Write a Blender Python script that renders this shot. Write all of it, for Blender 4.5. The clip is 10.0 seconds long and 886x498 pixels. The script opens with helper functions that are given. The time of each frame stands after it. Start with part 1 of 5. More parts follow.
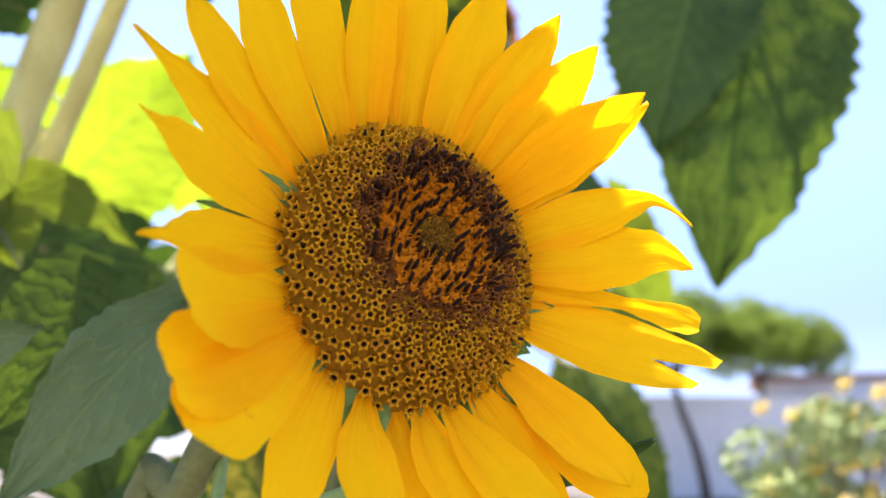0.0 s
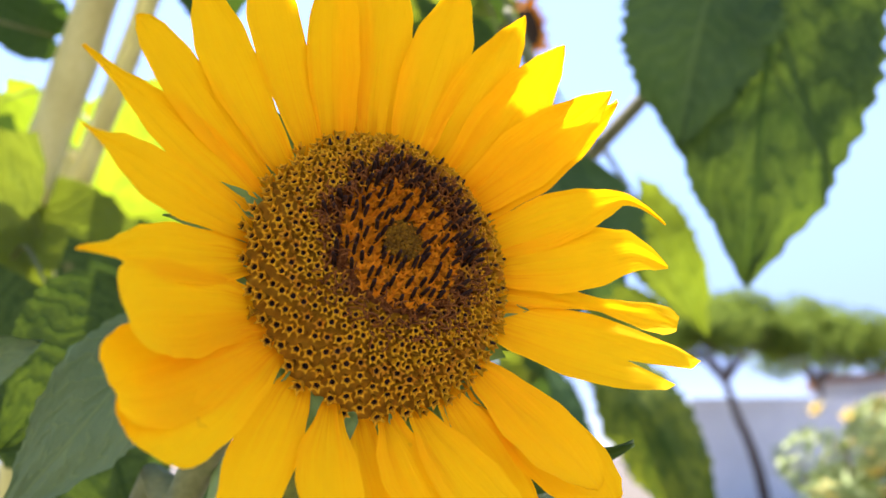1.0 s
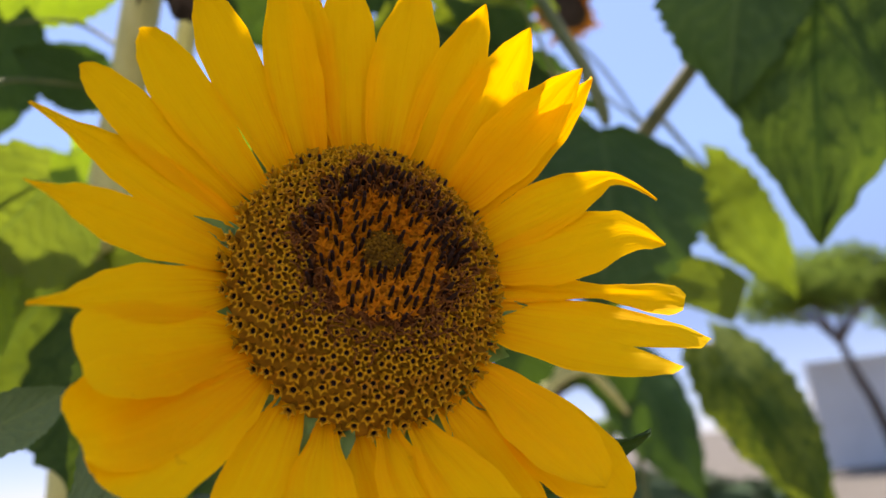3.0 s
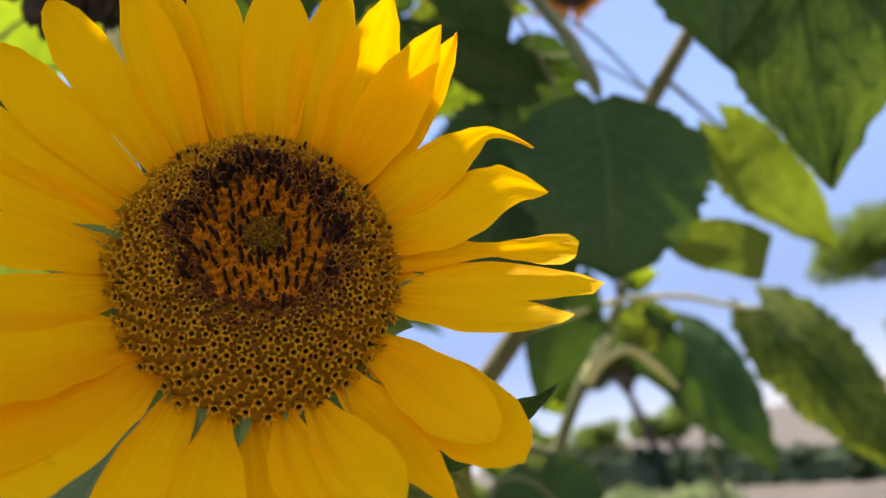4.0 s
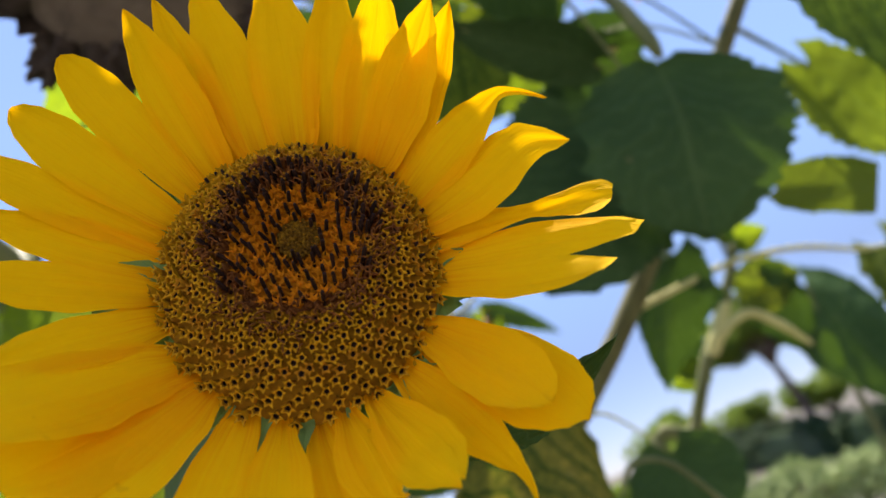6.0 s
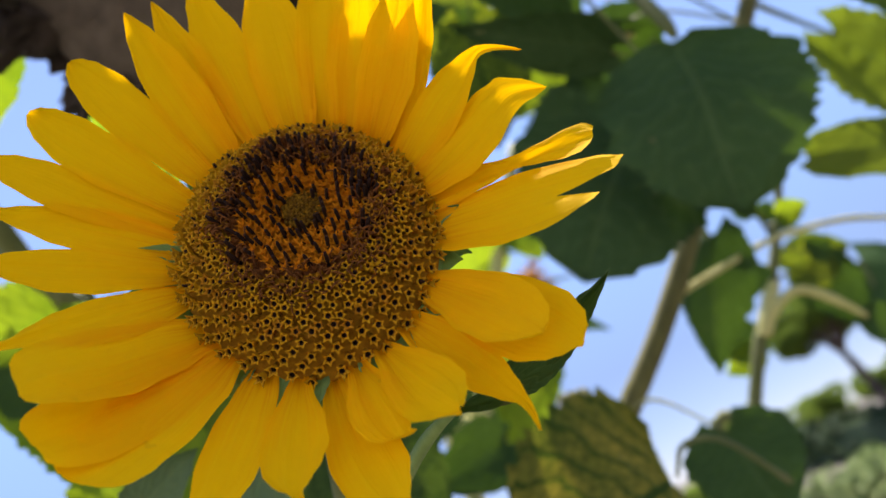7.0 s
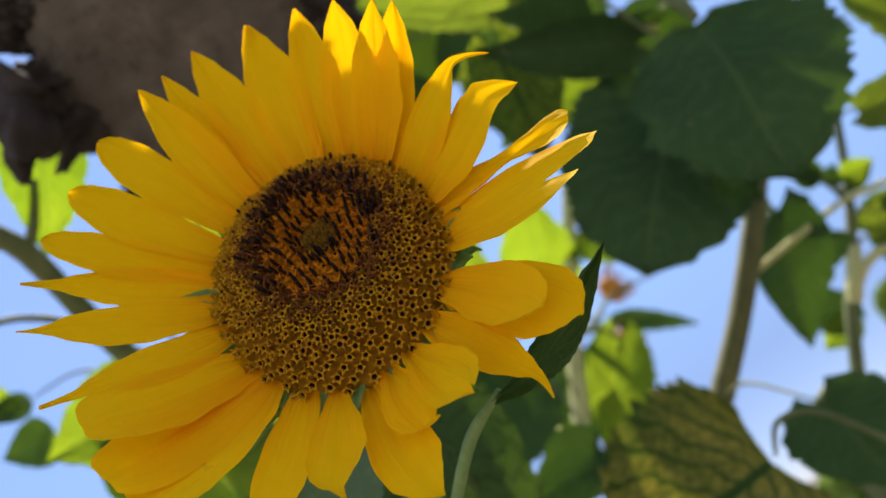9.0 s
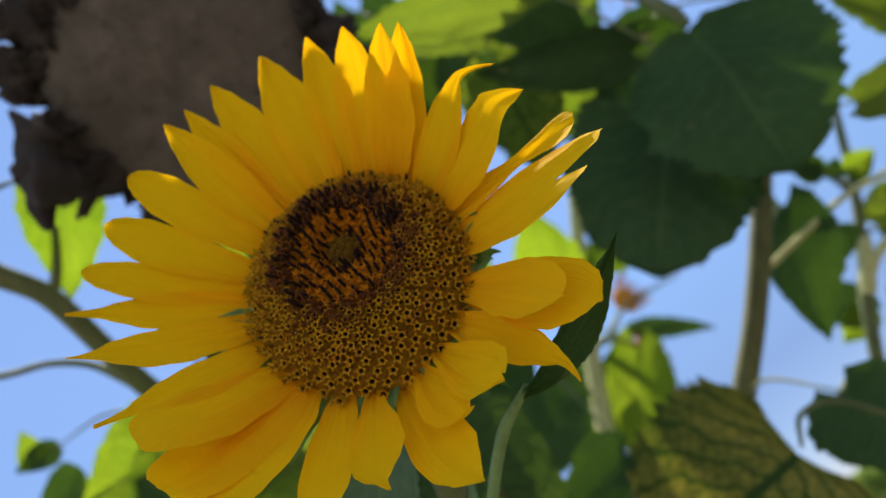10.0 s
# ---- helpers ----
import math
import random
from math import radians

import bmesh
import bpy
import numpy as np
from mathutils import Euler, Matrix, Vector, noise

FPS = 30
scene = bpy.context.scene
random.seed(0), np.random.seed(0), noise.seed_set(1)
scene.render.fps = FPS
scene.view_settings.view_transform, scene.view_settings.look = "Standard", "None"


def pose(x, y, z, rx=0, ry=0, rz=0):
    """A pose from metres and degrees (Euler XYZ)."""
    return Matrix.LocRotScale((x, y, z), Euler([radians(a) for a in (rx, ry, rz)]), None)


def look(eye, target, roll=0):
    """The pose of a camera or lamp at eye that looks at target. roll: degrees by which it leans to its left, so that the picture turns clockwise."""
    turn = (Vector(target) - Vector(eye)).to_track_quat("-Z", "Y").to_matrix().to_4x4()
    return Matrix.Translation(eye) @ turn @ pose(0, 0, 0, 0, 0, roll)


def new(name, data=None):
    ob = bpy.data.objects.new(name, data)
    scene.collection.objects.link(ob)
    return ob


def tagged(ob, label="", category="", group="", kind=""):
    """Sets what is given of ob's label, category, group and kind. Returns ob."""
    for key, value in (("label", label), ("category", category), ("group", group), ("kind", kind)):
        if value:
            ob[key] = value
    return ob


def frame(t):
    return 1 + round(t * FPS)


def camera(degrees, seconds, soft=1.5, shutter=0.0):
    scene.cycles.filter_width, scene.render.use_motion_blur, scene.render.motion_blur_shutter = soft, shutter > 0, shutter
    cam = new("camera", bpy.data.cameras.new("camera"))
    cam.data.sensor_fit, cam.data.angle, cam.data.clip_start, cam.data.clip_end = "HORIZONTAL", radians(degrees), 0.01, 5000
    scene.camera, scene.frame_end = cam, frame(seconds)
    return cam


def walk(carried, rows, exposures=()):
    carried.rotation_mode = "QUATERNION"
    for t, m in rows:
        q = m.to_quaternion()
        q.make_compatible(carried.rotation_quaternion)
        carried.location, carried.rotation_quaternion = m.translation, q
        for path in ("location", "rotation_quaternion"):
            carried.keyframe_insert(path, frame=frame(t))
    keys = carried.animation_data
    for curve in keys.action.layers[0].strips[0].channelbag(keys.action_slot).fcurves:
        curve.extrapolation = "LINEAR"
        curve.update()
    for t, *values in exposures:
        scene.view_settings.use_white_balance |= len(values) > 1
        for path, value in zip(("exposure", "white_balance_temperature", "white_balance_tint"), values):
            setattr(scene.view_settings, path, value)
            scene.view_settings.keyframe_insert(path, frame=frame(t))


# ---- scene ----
# camera and walk
cam = camera(56.8, 10.0, soft=1.5)
WALK = [
    (0.0, -0.0036, 0.002, 1.4465, 103.83, 0.19, -0.66),
    (0.5, 0.0328, 0.0187, 1.4537, 103.55, 0.67, 2.23),
    (1.0, 0.0225, 0.0027, 1.4458, 104.35, 1.05, 2.85),
    (1.5, 0.0468, 0.0223, 1.4536, 103.78, 2.5, 5.62),
    (2.0, 0.037, 0.0068, 1.441, 105.3, 3.46, 7.53),
    (3.5, 0.0817, 0.0216, 1.45, 104.56, 9.0, 13.01),
    (4.0, 0.1068, 0.0319, 1.4294, 105.77, 12.21, 16.29),
    (4.5, 0.1088, 0.0336, 1.4297, 106.38, 14.47, 18.57),
    (5.0, 0.0906, 0.0156, 1.4113, 107.45, 15.71, 21.54),
    (6.5, 0.1329, 0.0593, 1.4137, 111.27, 22.05, 30.02),
    (7.0, 0.13, 0.0484, 1.3851, 112.99, 23.59, 32.68),
    (7.5, 0.1196, 0.0694, 1.4135, 114.03, 25.6, 34.99),
    (8.0, 0.1291, 0.0433, 1.3666, 116.54, 26.5, 37.56),
    (8.5, 0.1482, 0.0681, 1.3838, 118.17, 29.14, 40.91),
    (9.0, 0.1486, 0.0483, 1.3582, 119.94, 29.63, 43.15),
    (9.5, 0.1519, 0.0612, 1.3786, 121.05, 31.76, 44.92),
    (10.0, 0.1467, 0.0347, 1.3482, 123.36, 32.73, 46.3),
]
LIGHTNESS = [(0.0, 2.2, 6650, 21), (1.8, 2.22, 6750, 22), (2.2, 1.8, 6800, 20), (3.4, 1.42, 7050, 20), (5.0, 1.38, 6950, 18), (6.4, 1.39, 6750, 15), (8.2, 1.38, 6900, 18), (9.0, 1.24, 6600, 13), (9.4, 1.03, 6450, 10), (10.0, 1.0, 6400, 9)]
cam.data.dof.use_dof = True
cam.data.dof.focus_distance = 0.27
cam.data.dof.aperture_fstop = 8.0
walk(cam, [(t, pose(x, y, z, rx, ry, rz)) for t, x, y, z, rx, ry, rz in WALK], LIGHTNESS)

# sky and sun: high, ahead and to the side, so that most leaves are lit from behind
SUN_FROM = Vector((-0.18, 0.34, 1.0)).normalized()
world = bpy.data.worlds.new("sky")
scene.world = world
world.use_nodes = True
wn = world.node_tree.nodes
sky = wn.new("ShaderNodeTexSky")
sky.sky_type = "NISHITA"
sky.sun_disc = False
sky.sun_elevation = math.asin(SUN_FROM.z)
sky.sun_rotation = math.atan2(SUN_FROM.x, SUN_FROM.y)
sky.air_density = 0.55
sky.dust_density = 0.0
sky.ozone_density = 3.0
wn["Background"].inputs["Strength"].default_value = 0.185
tone = wn.new("ShaderNodeMix")
tone.data_type = "RGBA"
tone.blend_type = "MULTIPLY"
tone.inputs[0].default_value = 1.0
way = wn.new("ShaderNodeTexCoord")
rise = wn.new("ShaderNodeSeparateXYZ")
haze = wn.new("ShaderNodeValToRGB")
haze.color_ramp.elements[0].color = (0.265, 0.24, 0.27, 1)
haze.color_ramp.elements[1].position = 0.55
haze.color_ramp.elements[1].color = (0.99, 0.89, 0.82, 1)
high = haze.color_ramp.elements.new(1.0)
high.color = (1.22, 1.12, 1.02, 1)
low = haze.color_ramp.elements.new(0.14)
low.color = (0.365, 0.328, 0.335, 1)
middle = haze.color_ramp.elements.new(0.33)
middle.color = (0.76, 0.71, 0.65, 1)
world.node_tree.links.new(way.outputs["Generated"], rise.inputs[0])
world.node_tree.links.new(rise.outputs[2], haze.inputs[0])
world.node_tree.links.new(haze.outputs[0], tone.inputs[7])
world.node_tree.links.new(sky.outputs["Color"], tone.inputs[6])
world.node_tree.links.new(tone.outputs[2], wn["Background"].inputs["Color"])
sun = new("sun", bpy.data.lights.new("sun", "SUN"))
sun.data.energy = 4.5
sun.data.angle = radians(0.5)
sun.data.color = (1.0, 0.94, 0.84)
sun.matrix_world = look(SUN_FROM * 20, (0, 0, 0))


# ---------------------------------------------------------------- materials
class Nodes:
    def __init__(self, name):
        self.mat = bpy.data.materials.new(name)
        self.mat.use_nodes = True
        self.t = self.mat.node_tree
        self.t.nodes.clear()
        self.out = self.t.nodes.new("ShaderNodeOutputMaterial")

    def n(self, kind, **kw):
        node = self.t.nodes.new(kind)
        for k, v in kw.items():
            if k in node.inputs:
                node.inputs[k].default_value = v
            else:
                node.inputs[k.replace("_", " ")].default_value = v
        return node

    def link(self, a, b):
        self.t.links.new(a, b)

    def math(self, op, a, b=None):
        node = self.t.nodes.new("ShaderNodeMath")
        node.operation = op
        for i, v in enumerate((a, b)):
            if v is None:
                continue
            if isinstance(v, (int, float)):
                node.inputs[i].default_value = v
            else:
                self.link(v, node.inputs[i])
        return node.outputs[0]

    def ramp(self, fac, stops):
        node = self.t.nodes.new("ShaderNodeValToRGB")
        e = node.color_ramp.elements
        while len(e) < len(stops):
            e.new(0.5)
        for el, (p, c) in zip(e, stops):
            el.position = p
            el.color = (*c, 1) if len(c) == 3 else c
        self.link(fac, node.inputs[0])
        return node.outputs[0]

    def mix(self, fac, a, b, blend="MIX"):
        node = self.t.nodes.new("ShaderNodeMix")
        node.data_type = "RGBA"
        node.blend_type = blend
        for sock, v in ((node.inputs[0], fac), (node.inputs[6], a), (node.inputs[7], b)):
            if isinstance(v, (int, float)):
                sock.default_value = v
            elif isinstance(v, tuple):
                sock.default_value = (*v, 1)
            else:
                self.link(v, sock)
        return node.outputs[2]

    def noise(self, scale, vec=None, detail=4.0, rough=0.55):
        node = self.n("ShaderNodeTexNoise", Scale=scale, Detail=detail, Roughness=rough)
        if vec is not None:
            self.link(vec, node.inputs["Vector"])
        return node.outputs[0]

    def bump(self, height, strength, distance):
        node = self.n("ShaderNodeBump", Strength=strength, Distance=distance)
        self.link(height, node.inputs["Height"])
        return node.outputs[0]


def thin_material(m, colour, through_colour, share, rough, normal=None, gloss=0.3):
    """A thin sheet: what it reflects and what it lets through."""
    p = m.n("ShaderNodeBsdfPrincipled", Roughness=rough)
    p.inputs["Specular IOR Level"].default_value = gloss
    tr = m.n("ShaderNodeBsdfTranslucent")
    mx = m.n("ShaderNodeMixShader", Fac=share)
    m.link(colour, p.inputs["Base Color"])
    m.link(through_colour, tr.inputs["Color"])
    if normal is not None:
        m.link(normal, p.inputs["Normal"])
        m.link(normal, tr.inputs["Normal"])
    m.link(p.outputs[0], mx.inputs[1])
    m.link(tr.outputs[0], mx.inputs[2])
    m.link(mx.outputs[0], m.out.inputs[0])
    return m.mat


def petal_material():
    m = Nodes("petal")
    uv = m.n("ShaderNodeTexCoord").outputs["UV"]
    sep = m.n("ShaderNodeSeparateXYZ")
    m.link(uv, sep.inputs[0])
    u, v = sep.outputs[0], sep.outputs[1]
    rnd = m.n("ShaderNodeObjectInfo").outputs["Random"]
    comb = m.n("ShaderNodeCombineXYZ")
    m.link(m.math("MULTIPLY", u, 1.6), comb.inputs[0])
    m.link(m.math("MULTIPLY", v, 11.0), comb.inputs[1])
    m.link(m.math("MULTIPLY", rnd, 40.0), comb.inputs[2])
    streak = m.noise(1.0, comb.outputs[0], 3.0, 0.5)
    comb2 = m.n("ShaderNodeCombineXYZ")
    m.link(m.math("MULTIPLY", u, 5.0), comb2.inputs[0])
    m.link(m.math("MULTIPLY", v, 60.0), comb2.inputs[1])
    m.link(rnd, comb2.inputs[2])
    fine = m.noise(1.0, comb2.outputs[0], 3.0, 0.6)
    blotch = m.noise(60.0, m.n("ShaderNodeTexCoord").outputs["Object"], 3.0)
    where = m.math("ADD", u, m.math("MULTIPLY", m.math("SUBTRACT", streak, 0.5), 0.75))
    base = m.ramp(where, [(0.0, (0.88, 0.34, 0.002)), (0.2, (0.94, 0.45, 0.002)), (0.55, (0.955, 0.53, 0.002)), (1.0, (0.965, 0.58, 0.003))])
    base = m.mix(m.math("MULTIPLY", rnd, 0.2), base, (0.92, 0.46, 0.002))
    base = m.mix(m.math("MULTIPLY", m.math("GREATER_THAN", blotch, 0.72), 0.25), base, (0.55, 0.25, 0.01))
    deep = m.mix(0.4, base, (0.96, 0.46, 0.001))
    height = m.math("ADD", m.math("MULTIPLY", streak, 1.0), m.math("MULTIPLY", fine, 0.35))
    return thin_material(m, base, deep, 0.36, 0.75, m.bump(height, 0.3, 0.0015), 0.07)


def leaf_material(name, dark, light, through_dark, through_light, mottle=0.0, share=0.42, rough=0.58, patch_colour=(0.20, 0.16, 0.02), patch_through=(0.28, 0.21, 0.015), veins=0.16, bend=0.34, lanes=8.5, cells=20.0):
    m = Nodes(name)
    tc = m.n("ShaderNodeTexCoord")
    sep = m.n("ShaderNodeSeparateXYZ")
    m.link(tc.outputs["UV"], sep.inputs[0])
    u, v = sep.outputs[0], sep.outputs[1]
    av = m.math("ABSOLUTE", v)
    # side veins run forward from the midrib
    warp = m.math("MULTIPLY", m.math("SUBTRACT", m.noise(3.2, tc.outputs["UV"], 3.0), 0.5), bend)
    lane = m.math("ADD", m.math("SUBTRACT", m.math("MULTIPLY", u, lanes), m.math("MULTIPLY", av, 3.0)), m.math("MULTIPLY", warp, lanes))
    saw = m.math("ABSOLUTE", m.math("SUBTRACT", m.math("FRACT", lane), 0.5))
    side = m.ramp(saw, [(0.0, (1, 1, 1)), (0.05, (0.75, 0.75, 0.75)), (0.14, (0, 0, 0))])
    mid = m.ramp(av, [(0.0, (1, 1, 1)), (0.02, (0.9, 0.9, 0.9)), (0.05, (0, 0, 0))])
    net = m.n("ShaderNodeTexVoronoi", Scale=cells)
    net.feature = "DISTANCE_TO_EDGE"
    m.link(tc.outputs["UV"], net.inputs["Vector"])
    cell = m.ramp(net.outputs["Distance"], [(0.0, (0.6, 0.6, 0.6)), (0.12, (0, 0, 0))])
    vein = m.math("MAXIMUM", m.math("MULTIPLY", side, 0.75), mid)
    vein_all = m.math("MAXIMUM", vein, m.math("MULTIPLY", cell, 0.35))
    big = m.noise(9.0, tc.outputs["Object"], 4.0)
    small = m.noise(90.0, tc.outputs["Object"], 3.0)
    tone = m.math("ADD", m.math("MULTIPLY", big, 0.75), m.math("MULTIPLY", small, 0.25))
    col = m.ramp(tone, [(0.3, dark), (0.7, light)])
    thr = m.ramp(tone, [(0.3, through_dark), (0.7, through_light)])
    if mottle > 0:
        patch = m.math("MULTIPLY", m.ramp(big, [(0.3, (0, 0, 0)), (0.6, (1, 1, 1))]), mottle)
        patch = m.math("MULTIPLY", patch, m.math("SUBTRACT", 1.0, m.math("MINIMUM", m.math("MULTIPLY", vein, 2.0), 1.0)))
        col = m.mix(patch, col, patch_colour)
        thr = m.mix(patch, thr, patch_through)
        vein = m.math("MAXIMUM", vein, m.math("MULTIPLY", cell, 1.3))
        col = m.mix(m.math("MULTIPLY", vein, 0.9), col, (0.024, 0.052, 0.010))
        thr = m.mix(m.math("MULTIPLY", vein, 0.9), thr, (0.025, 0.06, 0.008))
    else:
        col = m.mix(m.math("MULTIPLY", vein_all, veins), col, (0.20, 0.27, 0.10))
        thr = m.mix(m.math("MULTIPLY", vein_all, 0.45), thr, (0.10, 0.18, 0.02))
    spots = m.math("GREATER_THAN", m.noise(38.0, tc.outputs["Object"], 2.0), 0.74)
    col = m.mix(m.math("MULTIPLY", spots, 0.5), col, (0.20, 0.17, 0.07))
    pillow = m.ramp(saw, [(0.0, (0, 0, 0)), (0.5, (1, 1, 1))])
    crinkle = m.noise(34.0, tc.outputs["Object"], 3.0)
    height = m.math("ADD", m.math("MULTIPLY", pillow, 0.5), m.math("MULTIPLY", crinkle, 1.1))
    height = m.math("SUBTRACT", m.math("ADD", height, m.math("MULTIPLY", small, 0.4)), vein_all)
    return thin_material(m, col, thr, share, rough, m.bump(height, 0.34, 0.004), 0.08)


def solid_material(name, stops, scale, rough=0.8, bump=0.4, dist=0.004, stretch=None, gloss=0.3, scale2=None):
    """Rough natural matter: colour by two scales of noise."""
    m = Nodes(name)
    vec = m.n("ShaderNodeTexCoord").outputs["Object"]
    if stretch:
        mp = m.n("ShaderNodeMapping")
        mp.inputs["Scale"].default_value = stretch
        m.link(vec, mp.inputs[0])
        vec = mp.outputs[0]
    a = m.noise(scale, vec, 5.0)
    b = m.noise(scale2 or scale * 9, vec, 3.0)
    f = m.math("ADD", m.math("MULTIPLY", a, 0.65), m.math("MULTIPLY", b, 0.35))
    col = m.ramp(f, stops)
    p = m.n("ShaderNodeBsdfPrincipled", Roughness=rough)
    p.inputs["Specular IOR Level"].default_value = gloss
    m.link(col, p.inputs["Base Color"])
    m.link(m.bump(f, bump, dist), p.inputs["Normal"])
    m.link(p.outputs[0], m.out.inputs[0])
    return m.mat


def foliage_material(name, stops, scale, share):
    """Sprays of small leaves or needles, which let some light through."""
    m = Nodes(name)
    vec = m.n("ShaderNodeTexCoord").outputs["Object"]
    f = m.math("ADD", m.math("MULTIPLY", m.noise(scale, vec, 5.0), 0.6), m.math("MULTIPLY", m.noise(scale * 11, vec, 3.0), 0.4))
    col = m.ramp(f, stops)
    return thin_material(m, col, col, share, 0.75, m.bump(f, 0.3, 0.02), 0.1)


PETAL = petal_material()
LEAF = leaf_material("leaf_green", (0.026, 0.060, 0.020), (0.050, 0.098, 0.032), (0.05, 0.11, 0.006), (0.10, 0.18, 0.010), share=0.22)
# darker leaf copy that lets little through; shade is put into its colour
LEAF_SHADED = leaf_material("leaf_shaded_dark_green", (0.026, 0.058, 0.018), (0.046, 0.088, 0.028), (0.025, 0.06, 0.006), (0.05, 0.10, 0.008), share=0.14)
LEAF_BLUE = leaf_material("leaf_dull_green", (0.092, 0.140, 0.072), (0.15, 0.212, 0.110), (0.06, 0.14, 0.02), (0.12, 0.22, 0.03), share=0.25, rough=0.6, veins=0.5)
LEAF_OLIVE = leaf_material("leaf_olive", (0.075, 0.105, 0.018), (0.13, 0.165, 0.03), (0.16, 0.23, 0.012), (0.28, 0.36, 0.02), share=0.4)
# brighter leaf copy; sunlight is put into its yellow-green colours
LEAF_SUNLIT = leaf_material("leaf_sunlit_yellow_green", (0.09, 0.16, 0.016), (0.17, 0.25, 0.026), (0.22, 0.36, 0.010), (0.40, 0.50, 0.018), share=0.5)
LEAF_MOTTLED = leaf_material("leaf_mottled", (0.03, 0.06, 0.012), (0.06, 0.10, 0.02), (0.10, 0.16, 0.010), (0.16, 0.22, 0.015), mottle=0.95, share=0.30, patch_colour=(0.30, 0.245, 0.045), patch_through=(0.36, 0.29, 0.022), bend=0.24, lanes=6.5, cells=13.0)
# lighter patches painted in, standing for sun through gaps between leaves
LEAF_SUN_PATCHED = leaf_material("leaf_painted_sun_patches", (0.030, 0.060, 0.020), (0.052, 0.095, 0.032), (0.05, 0.10, 0.008), (0.10, 0.165, 0.012), mottle=0.3, share=0.36, patch_colour=(0.06, 0.10, 0.025), patch_through=(0.22, 0.30, 0.015), cells=30.0)
# yellow-green patches between the veins, coloured brighter to look sunlit
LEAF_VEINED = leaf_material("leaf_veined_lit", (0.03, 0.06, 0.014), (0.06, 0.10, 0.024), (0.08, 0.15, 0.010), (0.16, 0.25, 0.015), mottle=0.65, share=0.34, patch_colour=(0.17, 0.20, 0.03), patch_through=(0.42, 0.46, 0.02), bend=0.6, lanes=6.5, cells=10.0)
STALK = solid_material("stalk_green", [(0.3, (0.075, 0.09, 0.026)), (0.55, (0.13, 0.145, 0.048)), (0.75, (0.22, 0.21, 0.095))], 14, 0.65, 0.5, 0.002, (3, 3, 0.4))
STALK_BROWN = solid_material("stalk_olive_brown", [(0.3, (0.075, 0.072, 0.020)), (0.55, (0.13, 0.125, 0.038)), (0.75, (0.20, 0.185, 0.068))], 14, 0.7, 0.5, 0.002, (3, 3, 0.4))
STALK_FRESH = solid_material("stalk_fresh_green", [(0.3, (0.13, 0.20, 0.055)), (0.55, (0.20, 0.29, 0.09)), (0.8, (0.30, 0.39, 0.15))], 14, 0.65, 0.4, 0.002, (3, 3, 0.4))
# pale stalk colour, raised so that it also carries the sun's glow
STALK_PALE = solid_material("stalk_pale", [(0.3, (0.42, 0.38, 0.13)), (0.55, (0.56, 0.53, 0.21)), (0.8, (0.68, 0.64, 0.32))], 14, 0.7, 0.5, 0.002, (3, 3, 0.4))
BRACT = leaf_material("bract_green", (0.15, 0.26, 0.08), (0.23, 0.37, 0.12), (0.16, 0.30, 0.04), (0.26, 0.42, 0.06), share=0.3)
DISC = solid_material("disc_bed", [(0.3, (0.18, 0.078, 0.005)), (0.6, (0.31, 0.145, 0.007)), (0.85, (0.44, 0.23, 0.011))], 320, 0.85, 0.7, 0.001, None, 0.1)
FLORET = solid_material("floret_yellow", [(0.3, (0.36, 0.170, 0.004)), (0.6, (0.52, 0.272, 0.007)), (0.85, (0.68, 0.40, 0.012))], 420, 0.7, 0.3, 0.0006, None, 0.1)
FLORET_BROWN = solid_material("floret_brown", [(0.3, (0.24, 0.092, 0.005)), (0.6, (0.42, 0.185, 0.008)), (0.85, (0.60, 0.31, 0.013))], 420, 0.75, 0.3, 0.0006, None, 0.1)
FLORET_ORANGE = solid_material("floret_orange", [(0.3, (0.40, 0.125, 0.004)), (0.6, (0.59, 0.215, 0.006)), (0.85, (0.74, 0.315, 0.012))], 420, 0.75, 0.3, 0.0006, None, 0.1)
FLORET_PLUM = solid_material("floret_plum", [(0.3, (0.080, 0.026, 0.008)), (0.6, (0.19, 0.066, 0.014)), (0.85, (0.36, 0.155, 0.022))], 420, 0.75, 0.3, 0.0006, None, 0.1)
ANTHER = solid_material("anther_dark", [(0.3, (0.010, 0.006, 0.005)), (0.7, (0.035, 0.015, 0.010))], 300, 0.6, 0.3, 0.0005, None, 0.1)
CORE = solid_material("core_brown", [(0.3, (0.036, 0.015, 0.002)), (0.55, (0.14, 0.066, 0.004)), (0.8, (0.36, 0.20, 0.008))], 420, 0.8, 0.3, 0.0006, None, 0.08)
DEAD = solid_material("dried_head", [(0.3, (0.066, 0.051, 0.038)), (0.55, (0.115, 0.090, 0.067)), (0.8, (0.18, 0.143, 0.108))], 45, 0.9, 0.8, 0.004)
DEAD_EDGE = solid_material("dried_bract", [(0.3, (0.018, 0.013, 0.010)), (0.6, (0.045, 0.032, 0.024)), (0.85, (0.12, 0.075, 0.045))], 60, 0.85, 0.6, 0.003)
ORANGE = solid_material("orange_ray", [(0.3, (0.55, 0.16, 0.006)), (0.7, (0.85, 0.36, 0.01))], 60, 0.6, 0.3, 0.002)
SOIL = solid_material("soil", [(0.25, (0.062, 0.056, 0.044)), (0.5, (0.105, 0.096, 0.080)), (0.8, (0.160, 0.146, 0.124))], 0.6, 0.95, 0.5, 0.03, None, 0.2, 9.0)
PLASTER = solid_material("white_plaster", [(0.3, (0.68, 0.67, 0.64)), (0.7, (0.82, 0.81, 0.78))], 1.2, 0.85, 0.2, 0.01)
